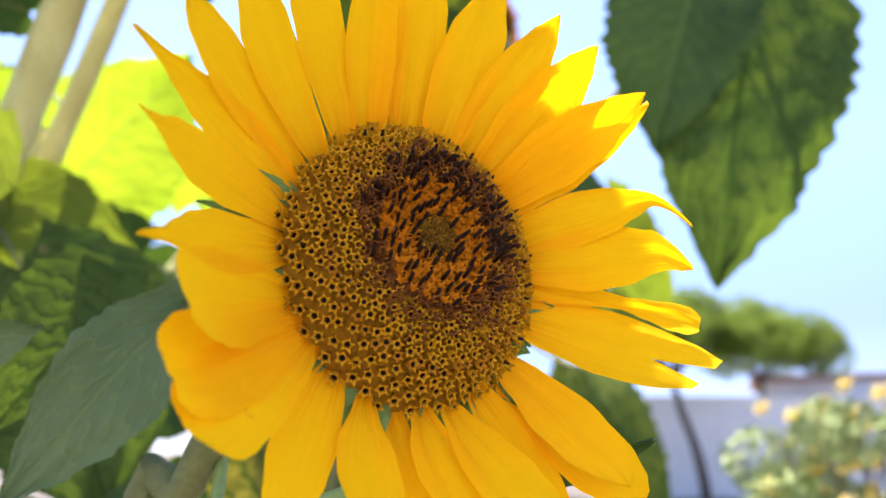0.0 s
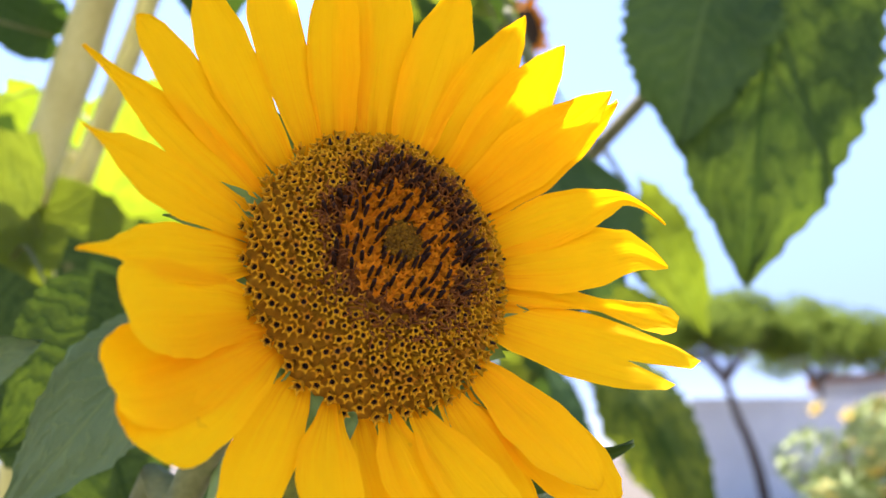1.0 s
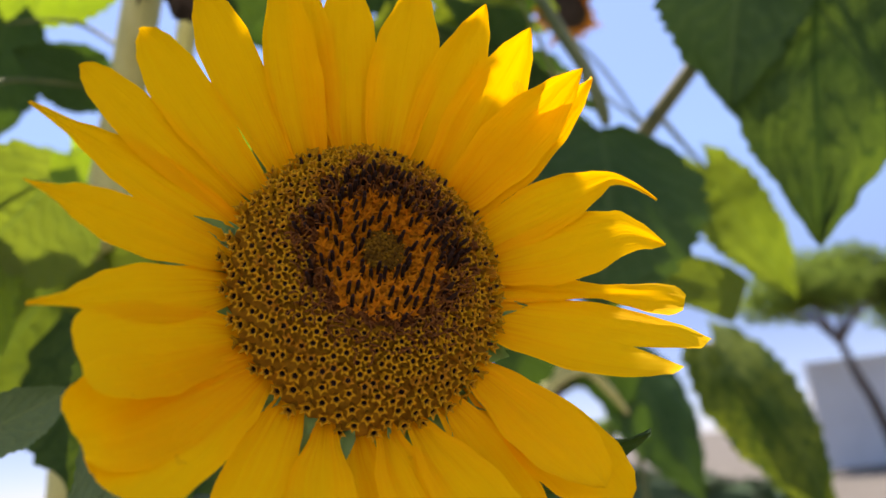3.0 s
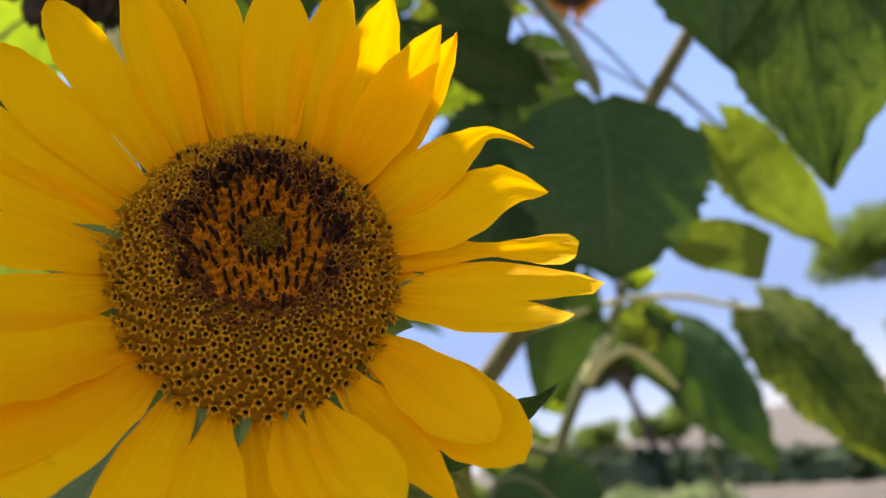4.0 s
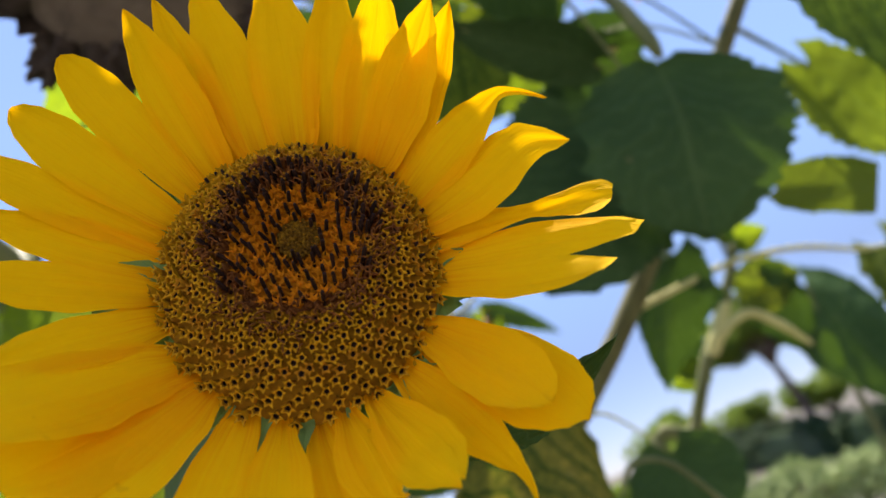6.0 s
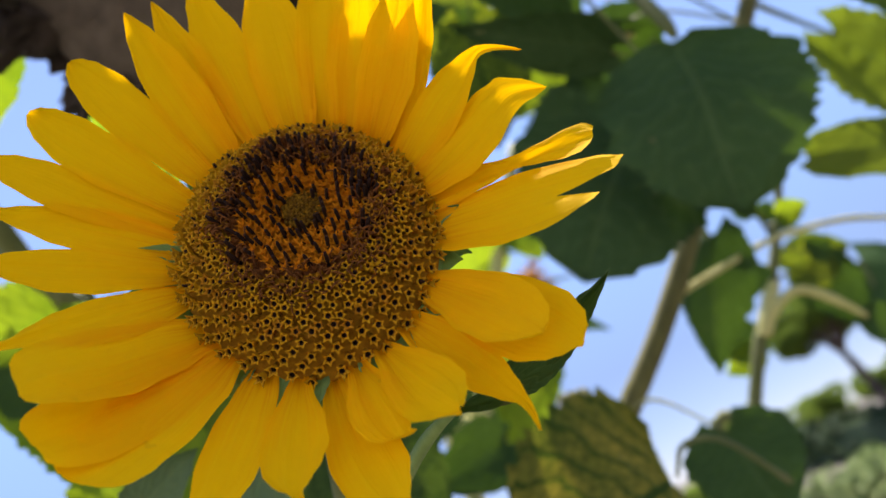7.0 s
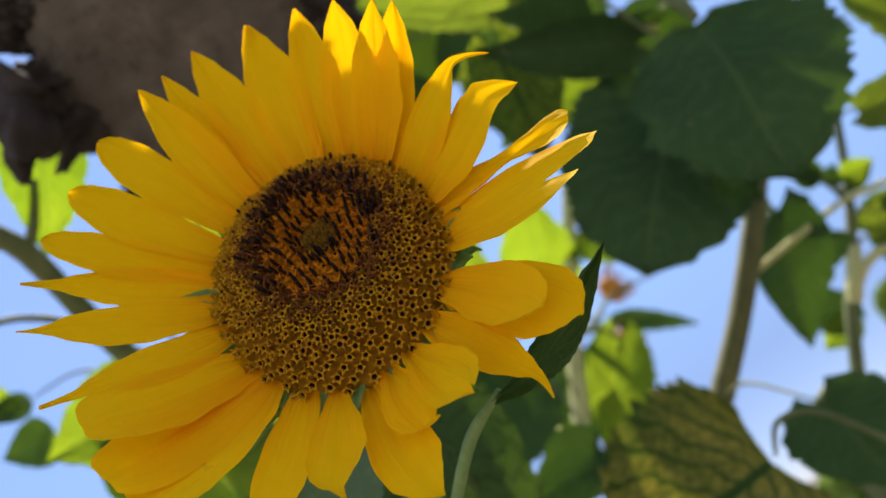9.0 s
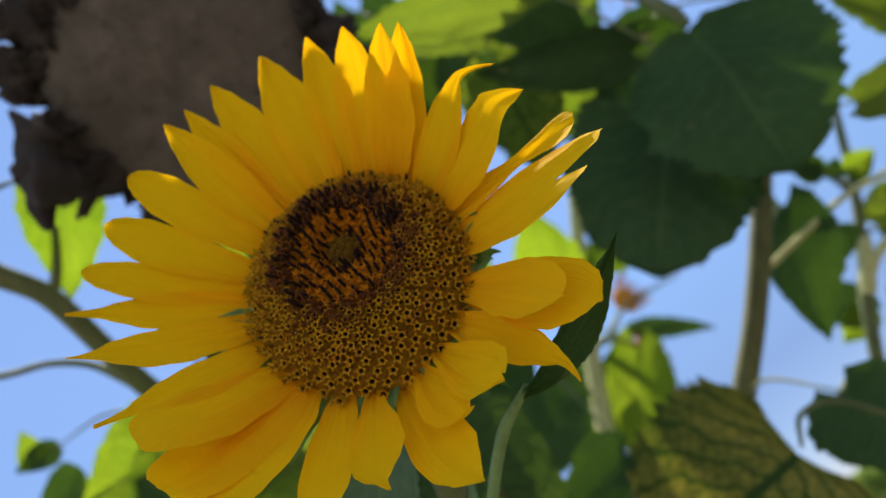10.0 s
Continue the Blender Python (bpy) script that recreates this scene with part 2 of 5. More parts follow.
ROOF = solid_material("roof_tile", [(0.3, (0.34, 0.17, 0.10)), (0.7, (0.48, 0.28, 0.18))], 2.0, 0.85, 0.3, 0.02)
BLUE = solid_material("blue_paint", [(0.3, (0.04, 0.16, 0.45)), (0.7, (0.07, 0.24, 0.58))], 2.0, 0.5, 0.1, 0.005)
GLASS_DARK = solid_material("window_dark", [(0.3, (0.03, 0.04, 0.05)), (0.7, (0.06, 0.07, 0.08))], 2.0, 0.15, 0.05, 0.002)
BARK = solid_material("pine_bark", [(0.3, (0.06, 0.04, 0.03)), (0.6, (0.13, 0.09, 0.065)), (0.85, (0.22, 0.16, 0.12))], 3.0, 0.95, 0.8, 0.03)
NEEDLES = foliage_material("pine_needles", [(0.3, (0.10, 0.155, 0.026)), (0.6, (0.20, 0.28, 0.045)), (0.85, (0.32, 0.40, 0.07))], 1.4, 0.5)
HEDGE = solid_material("hedge_leaves", [(0.3, (0.018, 0.040, 0.012)), (0.6, (0.035, 0.075, 0.02)), (0.85, (0.07, 0.12, 0.03))], 1.6, 0.7, 0.3, 0.02)
SHRUB = solid_material("shrub_leaves", [(0.3, (0.16, 0.22, 0.07)), (0.6, (0.29, 0.36, 0.13)), (0.85, (0.46, 0.50, 0.24))], 3.0, 0.7, 0.3, 0.01)
BLOOM = solid_material("shrub_bloom", [(0.3, (0.70, 0.50, 0.10)), (0.7, (0.85, 0.70, 0.25))], 8.0, 0.6, 0.2, 0.01)


# ---------------------------------------------------------------- helpers
def part(name, bm, material, parent, label="", smooth=True):
    me = bpy.data.meshes.new(name)
    bm.to_mesh(me)
    bm.free()
    for mat in (material if isinstance(material, (list, tuple)) else [material]):
        me.materials.append(mat)
    if smooth:
        me.polygons.foreach_set("use_smooth", [True] * len(me.polygons))
    ob = new(name, me)
    ob.parent = parent
    if label:
        ob["label"] = label
    return ob


def thing(name, label, category, group="", kind="", at=(0, 0, 0)):
    ob = new(name)
    ob.location = at
    ob.empty_display_size = 0.05
    return tagged(ob, label, category, group, kind)


def profile(points, u):
    """Smooth interpolation of (u, value) pairs."""
    for (a, va), (b, vb) in zip(points, points[1:]):
        if u <= b:
            k = (u - a) / (b - a)
            k = k * k * (3 - 2 * k) * 0.6 + k * 0.4
            return va + (vb - va) * k
    return points[-1][1]


def sheet(nu, nv, place):
    """A grid mesh with UV (u, v); place(u, v) gives the point, u in 0..1, v in -1..1."""
    bm = bmesh.new()
    uvl = bm.loops.layers.uv.new("UVMap")
    grid = [[bm.verts.new(place(i / nu, 2 * j / nv - 1)) for j in range(nv + 1)] for i in range(nu + 1)]
    for i in range(nu):
        for j in range(nv):
            ids = ((i, j), (i + 1, j), (i + 1, j + 1), (i, j + 1))
            f = bm.faces.new([grid[a][b] for a, b in ids])
            for loop, (a, b) in zip(f.loops, ids):
                loop[uvl].uv = (a / nu, 2 * b / nv - 1)
    return bm


def tube(points, radii, sides=10, bm=None, wobble=0.0, seed=0):
    """A round bar along points, smoothed by a Catmull-Rom curve, with ribs if wobble is set."""
    pts = [Vector(p) for p in points]
    ext = [pts[0] * 2 - pts[1]] + pts + [pts[-1] * 2 - pts[-2]]
    path, rad = [], []
    for i in range(len(pts) - 1):
        p0, p1, p2, p3 = ext[i:i + 4]
        for k in range(6):
            s = k / 6
            path.append(0.5 * ((2 * p1) + (p2 - p0) * s + (2 * p0 - 5 * p1 + 4 * p2 - p3) * s * s + (3 * p1 - p0 - 3 * p2 + p3) * s ** 3))
            rad.append(radii[i] + (radii[i + 1] - radii[i]) * s)
    path.append(pts[-1])
    rad.append(radii[-1])
    bm = bm or bmesh.new()
    rings = []
    side = Vector((0.31, 0.87, 0.39))
    for i, (p, r) in enumerate(zip(path, rad)):
        t = (path[min(i + 1, len(path) - 1)] - path[max(i - 1, 0)]).normalized()
        side = (side - t * side.dot(t)).normalized()
        up = t.cross(side)
        ring = []
        for k in range(sides):
            a = 2 * math.pi * k / sides
            rr = r * (1 + wobble * noise.noise(Vector((math.cos(a) * 2, math.sin(a) * 2, i * 0.35 + seed))))
            ring.append(bm.verts.new(p + (side * math.cos(a) + up * math.sin(a)) * rr))
        rings.append(ring)
    for a, b in zip(rings, rings[1:]):
        for k in range(sides):
            bm.faces.new((a[k], a[(k + 1) % sides], b[(k + 1) % sides], b[k]))
    bm.faces.new(rings[0][::-1])
    bm.faces.new(rings[-1])
    return bm


LEAF_SHAPE = [(0.0, 0.30), (0.08, 0.72), (0.2, 0.96), (0.32, 1.0), (0.5, 0.90), (0.7, 0.62), (0.88, 0.27), (0.96, 0.10), (1.0, 0.015)]
ROUND_LEAF = [(0.0, 0.5), (0.06, 0.82), (0.15, 0.97), (0.35, 1.0), (0.58, 0.93), (0.78, 0.74), (0.92, 0.42), (1.0, 0.04)]
DOME_LEAF = [(0.0, 0.2), (0.03, 0.38), (0.08, 0.57), (0.15, 0.75), (0.26, 0.92), (0.4, 1.0), (0.58, 0.96), (0.78, 0.76), (0.92, 0.42), (1.0, 0.04)]
CUT_LEAF = [(0.0, 0.4), (0.15, 0.8), (0.4, 1.0), (0.8, 0.96), (0.95, 0.9), (1.0, 0.86)]
LONG_SHAPE = [(0.0, 0.12), (0.12, 0.5), (0.3, 0.9), (0.45, 1.0), (0.62, 0.86), (0.8, 0.52), (0.93, 0.2), (1.0, 0.02)]


def leaf(parent, base, tip, width, face, material=None, shape=None, droop=0.06, fold=0.10, teeth=0.05, wave=0.035, lobe=0.16, twist=0.0, arc=0.0, seed=0, label="", stem=None, stem_radius=0.004, stem_material=None):
    """A toothed heart-shaped blade from base to tip, its upper face towards `face`; stem: points of its stalk, ending at the base."""
    base, tip, face = Vector(base), Vector(tip), Vector(face).normalized()
    axis = tip - base
    length = axis.length
    t = axis / length
    nrm = (face - t * face.dot(t)).normalized()
    side = t.cross(nrm)
    shape = shape or LEAF_SHAPE

    def place(u, v):
        hw = width / 2 * profile(shape, u)
        bite = abs(math.fmod(u * 15 + 2.2 * noise.noise(Vector((u * 4, seed, v > 0))) + 0.3 * seed + 50, 1.0) - 0.5) * 2 - 0.5
        ripple = 1 + teeth * (1.4 * bite + 0.9 * noise.noise(Vector((u * 9, seed * 1.9, v > 0)))) * abs(v) ** 8
        a = abs(v)
        back = -lobe * length * a ** 1.5 * (1 - u) ** 5
        n1 = noise.noise(Vector((u * 2.5 + seed * 3.7, v * 1.6, seed)))
        n2 = noise.noise(Vector((u * 7 + seed * 1.3, v * 6, seed + 9)))
        lift = -droop * length * (2 * u - 1) ** 2 + fold * width * a ** 1.4 * (0.5 + 0.5 * math.sin(math.pi * min(1, u + 0.15)))
        n3 = noise.noise(Vector((u * 13 + seed, v * 9, seed + 4)))
        lift += wave * length * (n1 * (0.4 + a) + 0.35 * n2 * (0.3 + a) + 0.16 * n3) - 0.012 * width * math.exp(-(v / 0.06) ** 2)
        ang = twist * (u - 0.3)
        sd = side * math.cos(ang) + nrm * math.sin(ang)
        bend = (math.sin(u * 3.0 + seed) * 0.035 + arc) * length
        return base + t * (u * length + back) + sd * (hw * v * ripple + bend * u * (1 - u) * 2) + nrm * lift

    ob = part("leaf", sheet(72, 20, place), material or LEAF, parent, label)
    if stem:
        r = stem_radius
        part("leaf_stalk", tube([*stem, base + t * 0.02 * length], [r * 1.25] * len(stem) + [r * 0.7], 8, wobble=0.1, seed=seed), stem_material or STALK, ob)
    return ob


# ---------------------------------------------------------------- the large setting
def slab(bm, x0, y0, z0, x1, y1, z1):
    m = Matrix.Translation(((x0 + x1) / 2, (y0 + y1) / 2, (z0 + z1) / 2)) @ Matrix.Diagonal((x1 - x0, y1 - y0, z1 - z0, 1))
    bmesh.ops.create_cube(bm, size=1, matrix=m)


def ground_sheet():
    bm = bmesh.new()
    rings = [0.0, 0.5, 1, 1.6, 2.4, 3.4, 5, 7, 10, 14, 20, 28, 40, 60, 100, 200, 500, 1500, 4000]
    n = 48
    prev = None
    centre = bm.verts.new((0, 0, 0))
    for r in rings[1:]:
        ring = []
        for k in range(n):
            a = 2 * math.pi * k / n
            x, y = r * math.cos(a), r * math.sin(a)
            z = 0.05 * noise.noise(Vector((x * 0.7, y * 0.7, 0))) * min(1, r) if r < 30 else 0
            ring.append(bm.verts.new((x, y, z)))
        for k in range(n):
            if prev is None:
                bm.faces.new((centre, ring[k], ring[(k + 1) % n]))
            else:
                bm.faces.new((prev[k], ring[k], ring[(k + 1) % n], prev[(k + 1) % n]))
        prev = ring
    ob = part("ground", bm, SOIL, None)
    return tagged(ob, "dry pale sandy garden soil reaching the horizon", "ground", "", "structure")


ground_sheet()


def leaf_clumps(rng, spots, size, count, flat=0.5):
    """Many small leaf blades scattered round the spots (centre, radius), as one mesh."""
    verts, faces = [], []
    for c, r in spots:
        for _ in range(count):
            d = Vector((rng.gauss(0, 1), rng.gauss(0, 1), rng.gauss(0, 1))).normalized() * r * (0.55 + 0.45 * rng.random() ** 0.5)
            d.z *= flat
            p = Vector(c) + d
            a = Vector((rng.gauss(0, 1), rng.gauss(0, 1), rng.gauss(0, 0.7))).normalized()
            b = a.cross(Vector((rng.gauss(0, 1), rng.gauss(0, 1), rng.gauss(0, 1)))).normalized()
            s = size * (0.6 + 0.8 * rng.random())
            k = len(verts)
            verts += [p - a * s, p + b * s * 0.4, p + a * s, p - b * s * 0.4]
            faces.append((k, k + 1, k + 2, k + 3))
    me = bpy.data.meshes.new("crown")
    me.from_pydata(verts, [], faces)
    return me


def pine(at, height, spread, seed, lean=0.0):
    """An umbrella pine: bare forked trunk and a wide flat crown of needle tufts."""
    rng = random.Random(seed)
    ob = thing("pine_tree", "umbrella pine with bare trunk and flat green crown", "tree", "umbrella pines", at=at)
    fork = height * 0.58
    bm = tube([(0, 0, -0.2), (lean * 0.3, 0, fork * 0.4), (lean * 0.7, 0.1, fork * 0.75), (lean, 0, fork)], [0.17, 0.14, 0.12, 0.10], 10, wobble=0.2, seed=seed)
    spots = []
    for k in range(9):
        a = 2 * math.pi * k / 9 + rng.random() * 0.5
        r = spread * (0.22 + 0.24 * rng.random())
        end = Vector((lean + math.cos(a) * r, math.sin(a) * r, height * (0.74 + 0.08 * rng.random())))
        tube([(lean, 0, fork - 0.1), (lean + math.cos(a) * r * 0.45, math.sin(a) * r * 0.45, fork + (end.z - fork) * 0.6), tuple(end)], [0.07, 0.05, 0.025], 6, bm)
    part("trunk", bm, BARK, ob)
    for k in range(46):
        a, r = rng.random() * 2 * math.pi, spread * 0.5 * rng.random() ** 0.5
        top = height * (0.76 + 0.17 * (1 - (2 * r / spread) ** 2)) + rng.uniform(-0.09, 0.04) * height
        spots.append(((lean + math.cos(a) * r, math.sin(a) * r, top), spread * (0.12 + 0.08 * rng.random())))
    me = leaf_clumps(rng, spots, 0.10, 360, 0.75)
    me.materials.append(NEEDLES)
    crown = new("crown", me)
    crown.parent = ob
    return ob


def bush(name, label, at, radius, height, material, seed, leafsize, count=1500, bloom=0):
    rng = random.Random(seed)
    ob = thing(name, label, "tree" if name == "far_tree" else "shrub", at=at)
    bm = bmesh.new()
    for k in range(6):
        a = k * 1.1 + seed
        tube([(0, 0, -0.05), (math.cos(a) * radius * 0.3, math.sin(a) * radius * 0.3, height * 0.4), (math.cos(a) * radius * 0.6, math.sin(a) * radius * 0.6, height * 0.8)], [radius * 0.05, radius * 0.035, radius * 0.015], 6, bm)
    part("trunk" if name == "far_tree" else "twig_frame", bm, BARK, ob)
    spots = []
    for k in range(14):
        a, r = rng.random() * 6.28, radius * 0.75 * rng.random() ** 0.5
        spots.append(((math.cos(a) * r, math.sin(a) * r, height * rng.uniform(0.35, 0.88)), radius * rng.uniform(0.25, 0.42)))
    me = leaf_clumps(rng, spots, leafsize, count // 14, 0.8)
    me.materials.append(material)
    crown = new("crown", me)
    crown.parent = ob
    for k in range(bloom):
        a, r = rng.random() * 6.28, radius * 0.72 * rng.random() ** 0.5
        p = Vector((math.cos(a) * r, math.sin(a) * r, height * rng.uniform(0.6, 0.94)))
        bm = bmesh.new()
        s = radius * 0.10 * rng.uniform(0.7, 1.2)
        for j in range(12):
            b = j * 2.399
            tip = Vector((math.cos(b), math.sin(b), 0.35 + 0.5 * (j % 3))) * s
            w = Vector((-math.sin(b), math.cos(b), 0)) * s * 0.28
            v = [bm.verts.new(p + q) for q in (Vector((0, 0, 0)), tip * 0.6 + w, tip, tip * 0.6 - w)]
            bm.faces.new(v)
        part("bloom", bm, BLOOM, ob, "yellow flower head")
    return ob


def hedge_row(a, b, height, end_height, depth, seed):
    rng = random.Random(seed)
    a, b = Vector(a), Vector(b)
    ob = thing("hedge", "long clipped dark green hedge", "hedge", at=a)
    d = b - a
    n = int(d.length / 0.5)
    spots = []
    for k in range(n):
        f = (k + rng.random()) / n
        tall = height + (end_height - height) * f
        for z in (0.25, 0.6, 0.85):
            p = d * f
            spots.append(((p.x + rng.uniform(-0.2, 0.2), p.y + rng.uniform(-depth / 2, depth / 2), tall * z + rng.uniform(-0.05, 0.05)), 0.3 * tall + 0.08))
    bm = bmesh.new()
    for k in range(n + 1):
        p = d * k / n
        tall = height + (end_height - height) * k / n
        tube([(p.x, p.y, -0.05), (p.x + 0.05, p.y, tall * 0.4), (p.x, p.y + 0.05, tall * 0.8)], [0.04, 0.03, 0.015], 5, bm)
    part("branches", bm, BARK, ob)
    bm2 = bmesh.new()
    slab(bm2, 0, -depth / 2 + 0.1, 0.05, d.length, depth / 2 - 0.1, height * 0.86)
    for v in bm2.verts:
        v.co.z *= 1 + (end_height / height - 1) * v.co.x / d.length
    core = part("inner_growth", bm2, HEDGE, ob, smooth=False)
    core.rotation_euler = (0, 0, math.atan2(d.y, d.x))
    me = leaf_clumps(rng, spots, 0.09, 130, 0.9)
    me.materials.append(HEDGE)
    c = new("foliage", me)
    c.parent = ob
    return ob


def garden_wall(a, b, height):
    """A long plastered wall with a coping."""
    a, b = Vector(a), Vector(b)
    ob = thing("garden_wall", "long white plastered garden wall with coping", "wall", "", "structure", a)
    L = (b - a).length
    ob.rotation_euler = (0, 0, math.atan2(b.y - a.y, b.x - a.x))
    bm = bmesh.new()
    slab(bm, 0, -0.12, -0.2, L, 0.12, height)
    part("wall_body", bm, PLASTER, ob, smooth=False)
    bm = bmesh.new()
    slab(bm, -0.05, -0.18, height + 0.002, L + 0.05, 0.18, height + 0.09)
    part("coping", bm, PLASTER, ob, smooth=False)
    return ob


def villa(at, turn, width, height, blue=True):
    ob = thing("white_house", "low white house with flat eaves and a blue awning", "house", at=at)
    ob.rotation_euler = (0, 0, turn)
    bm = bmesh.new()
    slab(bm, -width / 2, 0, -0.1, width / 2, 5, height)
    part("wall", bm, PLASTER, ob, smooth=False)
    bm = bmesh.new()
    slab(bm, -width / 2 - 0.3, -0.4, height + 0.003, width / 2 + 0.3, 5.3, height + 0.22)
    part("roof", bm, ROOF, ob, smooth=False)
    for k in range(3):
        x = -width / 2 + width * (k + 0.5) / 3
        bm = bmesh.new()
        slab(bm, x - 0.5, -0.05, 0.9, x + 0.5, 0.02, 2.1)
        w = part("window", bm, PLASTER, ob, smooth=False)
        bm = bmesh.new()
        slab(bm, x - 0.42, -0.07, 0.98, x + 0.42, -0.051, 2.02)
        part("pane", bm, GLASS_DARK, w, smooth=False)
    if blue:
        bm = bmesh.new()
        slab(bm, -width / 2 + 0.2, -1.2, height * 0.62, width / 2 - 0.2, -0.06, height * 0.72)
        part("awning", bm, BLUE, ob, "blue awning", smooth=False)
    return ob


# unseen plain white wall, added for bounce light, closes the garden behind the camera
garden_wall((9.0, -3.2, 0.0), (-9.0, -3.2, 0.0), 3.2)
pine((7.98, 24.70, 0.000), 6.1, 4.4, 1, -0.85)
pine((12.005, 29.668, 0.000), 6.6, 5.0, 2, -0.2)
pine((-0.644, 24.010, 0.000), 4.6, 2.6, 3, -0.4)
garden_wall((6.432, 26.217, 0.000), (14.987, 27.145, 0.000), 3.0)
hedge_row((-4.6, 32.0, 0.000), (3.1, 14.6, 0.000), 1.35, 0.42, 0.8, 5)
villa((16.568, 29.683, 0.000), -0.35, 9.0, 3.9)
bush("shrub", "grey-green rounded shrub far off", (-3.847, 21.702, 0.000), 1.3, 2.4, NEEDLES, 3, 0.10, 3000)
bush("shrub", "light green low shrub", (-1.292, 11.980, 0.000), 0.9, 0.7, SHRUB, 4, 0.05, 3000)
bush("shrub", "light green low shrub", (-0.272, 11.057, 0.000), 0.9, 0.65, SHRUB, 6, 0.05, 3000)
bush("flowering_shrub", "pale green shrub with yellow flower heads", (2.046, 4.556, 0.000), 0.62, 1.80, SHRUB, 7, 0.035, 4200, 26)
bush("flowering_shrub", "pale green shrub with yellow flower heads", (2.260, 4.000, 0.000), 0.62, 1.86, SHRUB, 8, 0.035, 4200, 26)
bush("far_tree", "hazy rounded tree on the horizon", (-11.105, 58.967, 0.000), 2.6, 3.6, NEEDLES, 21, 0.22, 2600)
bush("far_tree", "hazy rounded tree on the horizon", (-7.502, 74.636, 0.000), 3.0, 3.0, NEEDLES, 22, 0.25, 2600)
bush("far_tree", "hazy rounded tree on the horizon", (-0.795, 66.015, 0.000), 3.4, 3.3, NEEDLES, 23, 0.25, 2600)
bush("shrub", "green shrub at the garden's edge", (-1.981, 8.799, 0.000), 0.8, 1.6, NEEDLES, 9, 0.06, 2500)


# ---------------------------------------------------------------- the sunflower
FN = Vector((0.4683, -0.8801, 0.0783)).normalized()
FX = Vector((0, 0, 1)).cross(FN).normalized()
FY = FN.cross(FX)
FC = Vector((-0.0109, 0.2700, 1.5070))
FLOWER = Matrix((FX, FY, FN)).transposed().to_4x4()
FLOWER.translation = FC
MM = 0.001
RIM_X, RIM_Y = 46.0, 49.0
CRATER = (4.4, 8.2)

flower = thing("sunflower", "open sunflower with golden rays and a brown and yellow disc", "sunflower", at=FC)
flower.matrix_world = FLOWER


def disc_height(x, y):
    """Height of the domed, slightly oval disc over its rim, with the shallow sunken middle, in millimetres."""
    r = min(1.0, math.hypot(x / RIM_X, y / RIM_Y))
    dome = 17.0 * (1 - r ** 2.9) ** 0.85 - 1.0 * r
    d = math.hypot(x - CRATER[0], y - CRATER[1])
    return dome - 6.5 * math.exp(-(d / 17.0) ** 3.0)


def disc_point(rho, a):
    k = 1 - rho ** 1.1
    return CRATER[0] * k + RIM_X * rho * math.cos(a), CRATER[1] * k + RIM_Y * rho * math.sin(a)


def receptacle():
    bm = bmesh.new()
    n = 72
    rings = []
    for i in range(1, 25):
        rho = i / 24
        ring = []
        for k in range(n):
            x, y = disc_point(rho, 2 * math.pi * k / n)
            ring.append(bm.verts.new(Vector((x, y, disc_height(x, y) - 2.4)) * MM))
        rings.append(ring)
    x, y = CRATER
    c = bm.verts.new(Vector((x, y, disc_height(x, y) - 2.4)) * MM)
    for k in range(n):
        bm.faces.new((c, rings[0][k], rings[0][(k + 1) % n]))
    for a, b in zip(rings, rings[1:]):
        for k in range(n):
            bm.faces.new((a[k], b[k], b[(k + 1) % n], a[(k + 1) % n]))
    for f in bm.faces:
        c0 = f.calc_center_median() / MM
        far = math.hypot(c0.x - CRATER[0], c0.y - CRATER[1])
        f.material_index = 1 if far < 22 else 2 if far < 27 else 0
    return part("disc", bm, [DISC, FLORET_ORANGE, FLORET_PLUM], flower, "domed flower disc with a sunken middle")


receptacle()

# green cup behind the disc, and its stem
bm = bmesh.new()
cup = [(46, -3), (49, -7), (44, -14), (32, -21), (20, -27), (13, -36)]
rings = [[bm.verts.new(Vector((r * math.cos(2 * math.pi * k / 40), r * math.sin(2 * math.pi * k / 40), h)) * MM) for k in range(40)] for r, h in cup]
for a, b in zip(rings, rings[1:]):
    for k in range(40):
        bm.faces.new((a[k], b[k], b[(k + 1) % 40], a[(k + 1) % 40]))
part("cup", bm, BRACT, flower, "green cup behind the disc")
inv = FLOWER.inverted()
stem_path = [inv @ Vector(p) for p in ((-0.024, 0.302, 1.506), (-0.056, 0.329, 1.490), (-0.112, 0.379, 1.432), (-0.149, 0.403, 1.289), (-0.199, 0.433, -0.030))]
part("stem", tube(stem_path, [0.012, 0.0085, 0.0078, 0.009, 0.014], 14, wobble=0.1), STALK, flower, "pale green bristly stem")

# half-width along a ray, as shares of its greatest half-width
OVAL = [(0, 0.27), (0.2, 0.66), (0.5, 1.0), (0.72, 0.95), (0.88, 0.66), (0.96, 0.36), (1, 0.05)]
TEAR = [(0, 0.20), (0.15, 0.44), (0.35, 0.78), (0.58, 1.0), (0.75, 0.93), (0.88, 0.62), (0.95, 0.36), (1, 0.12)]
WISP = [(0, 0.20), (0.15, 0.44), (0.4, 0.9), (0.58, 1.0), (0.74, 0.86), (0.86, 0.5), (0.92, 0.2), (0.97, 0.13), (1, 0.08)]
POINT = [(0, 0.50), (0.2, 0.78), (0.45, 1.0), (0.68, 0.88), (0.86, 0.52), (0.95, 0.24), (1, 0.03)]
BLADE = [(0, 0.45), (0.2, 0.74), (0.42, 1.0), (0.65, 0.96), (0.82, 0.7), (0.93, 0.4), (0.98, 0.2), (1, 0.06)]
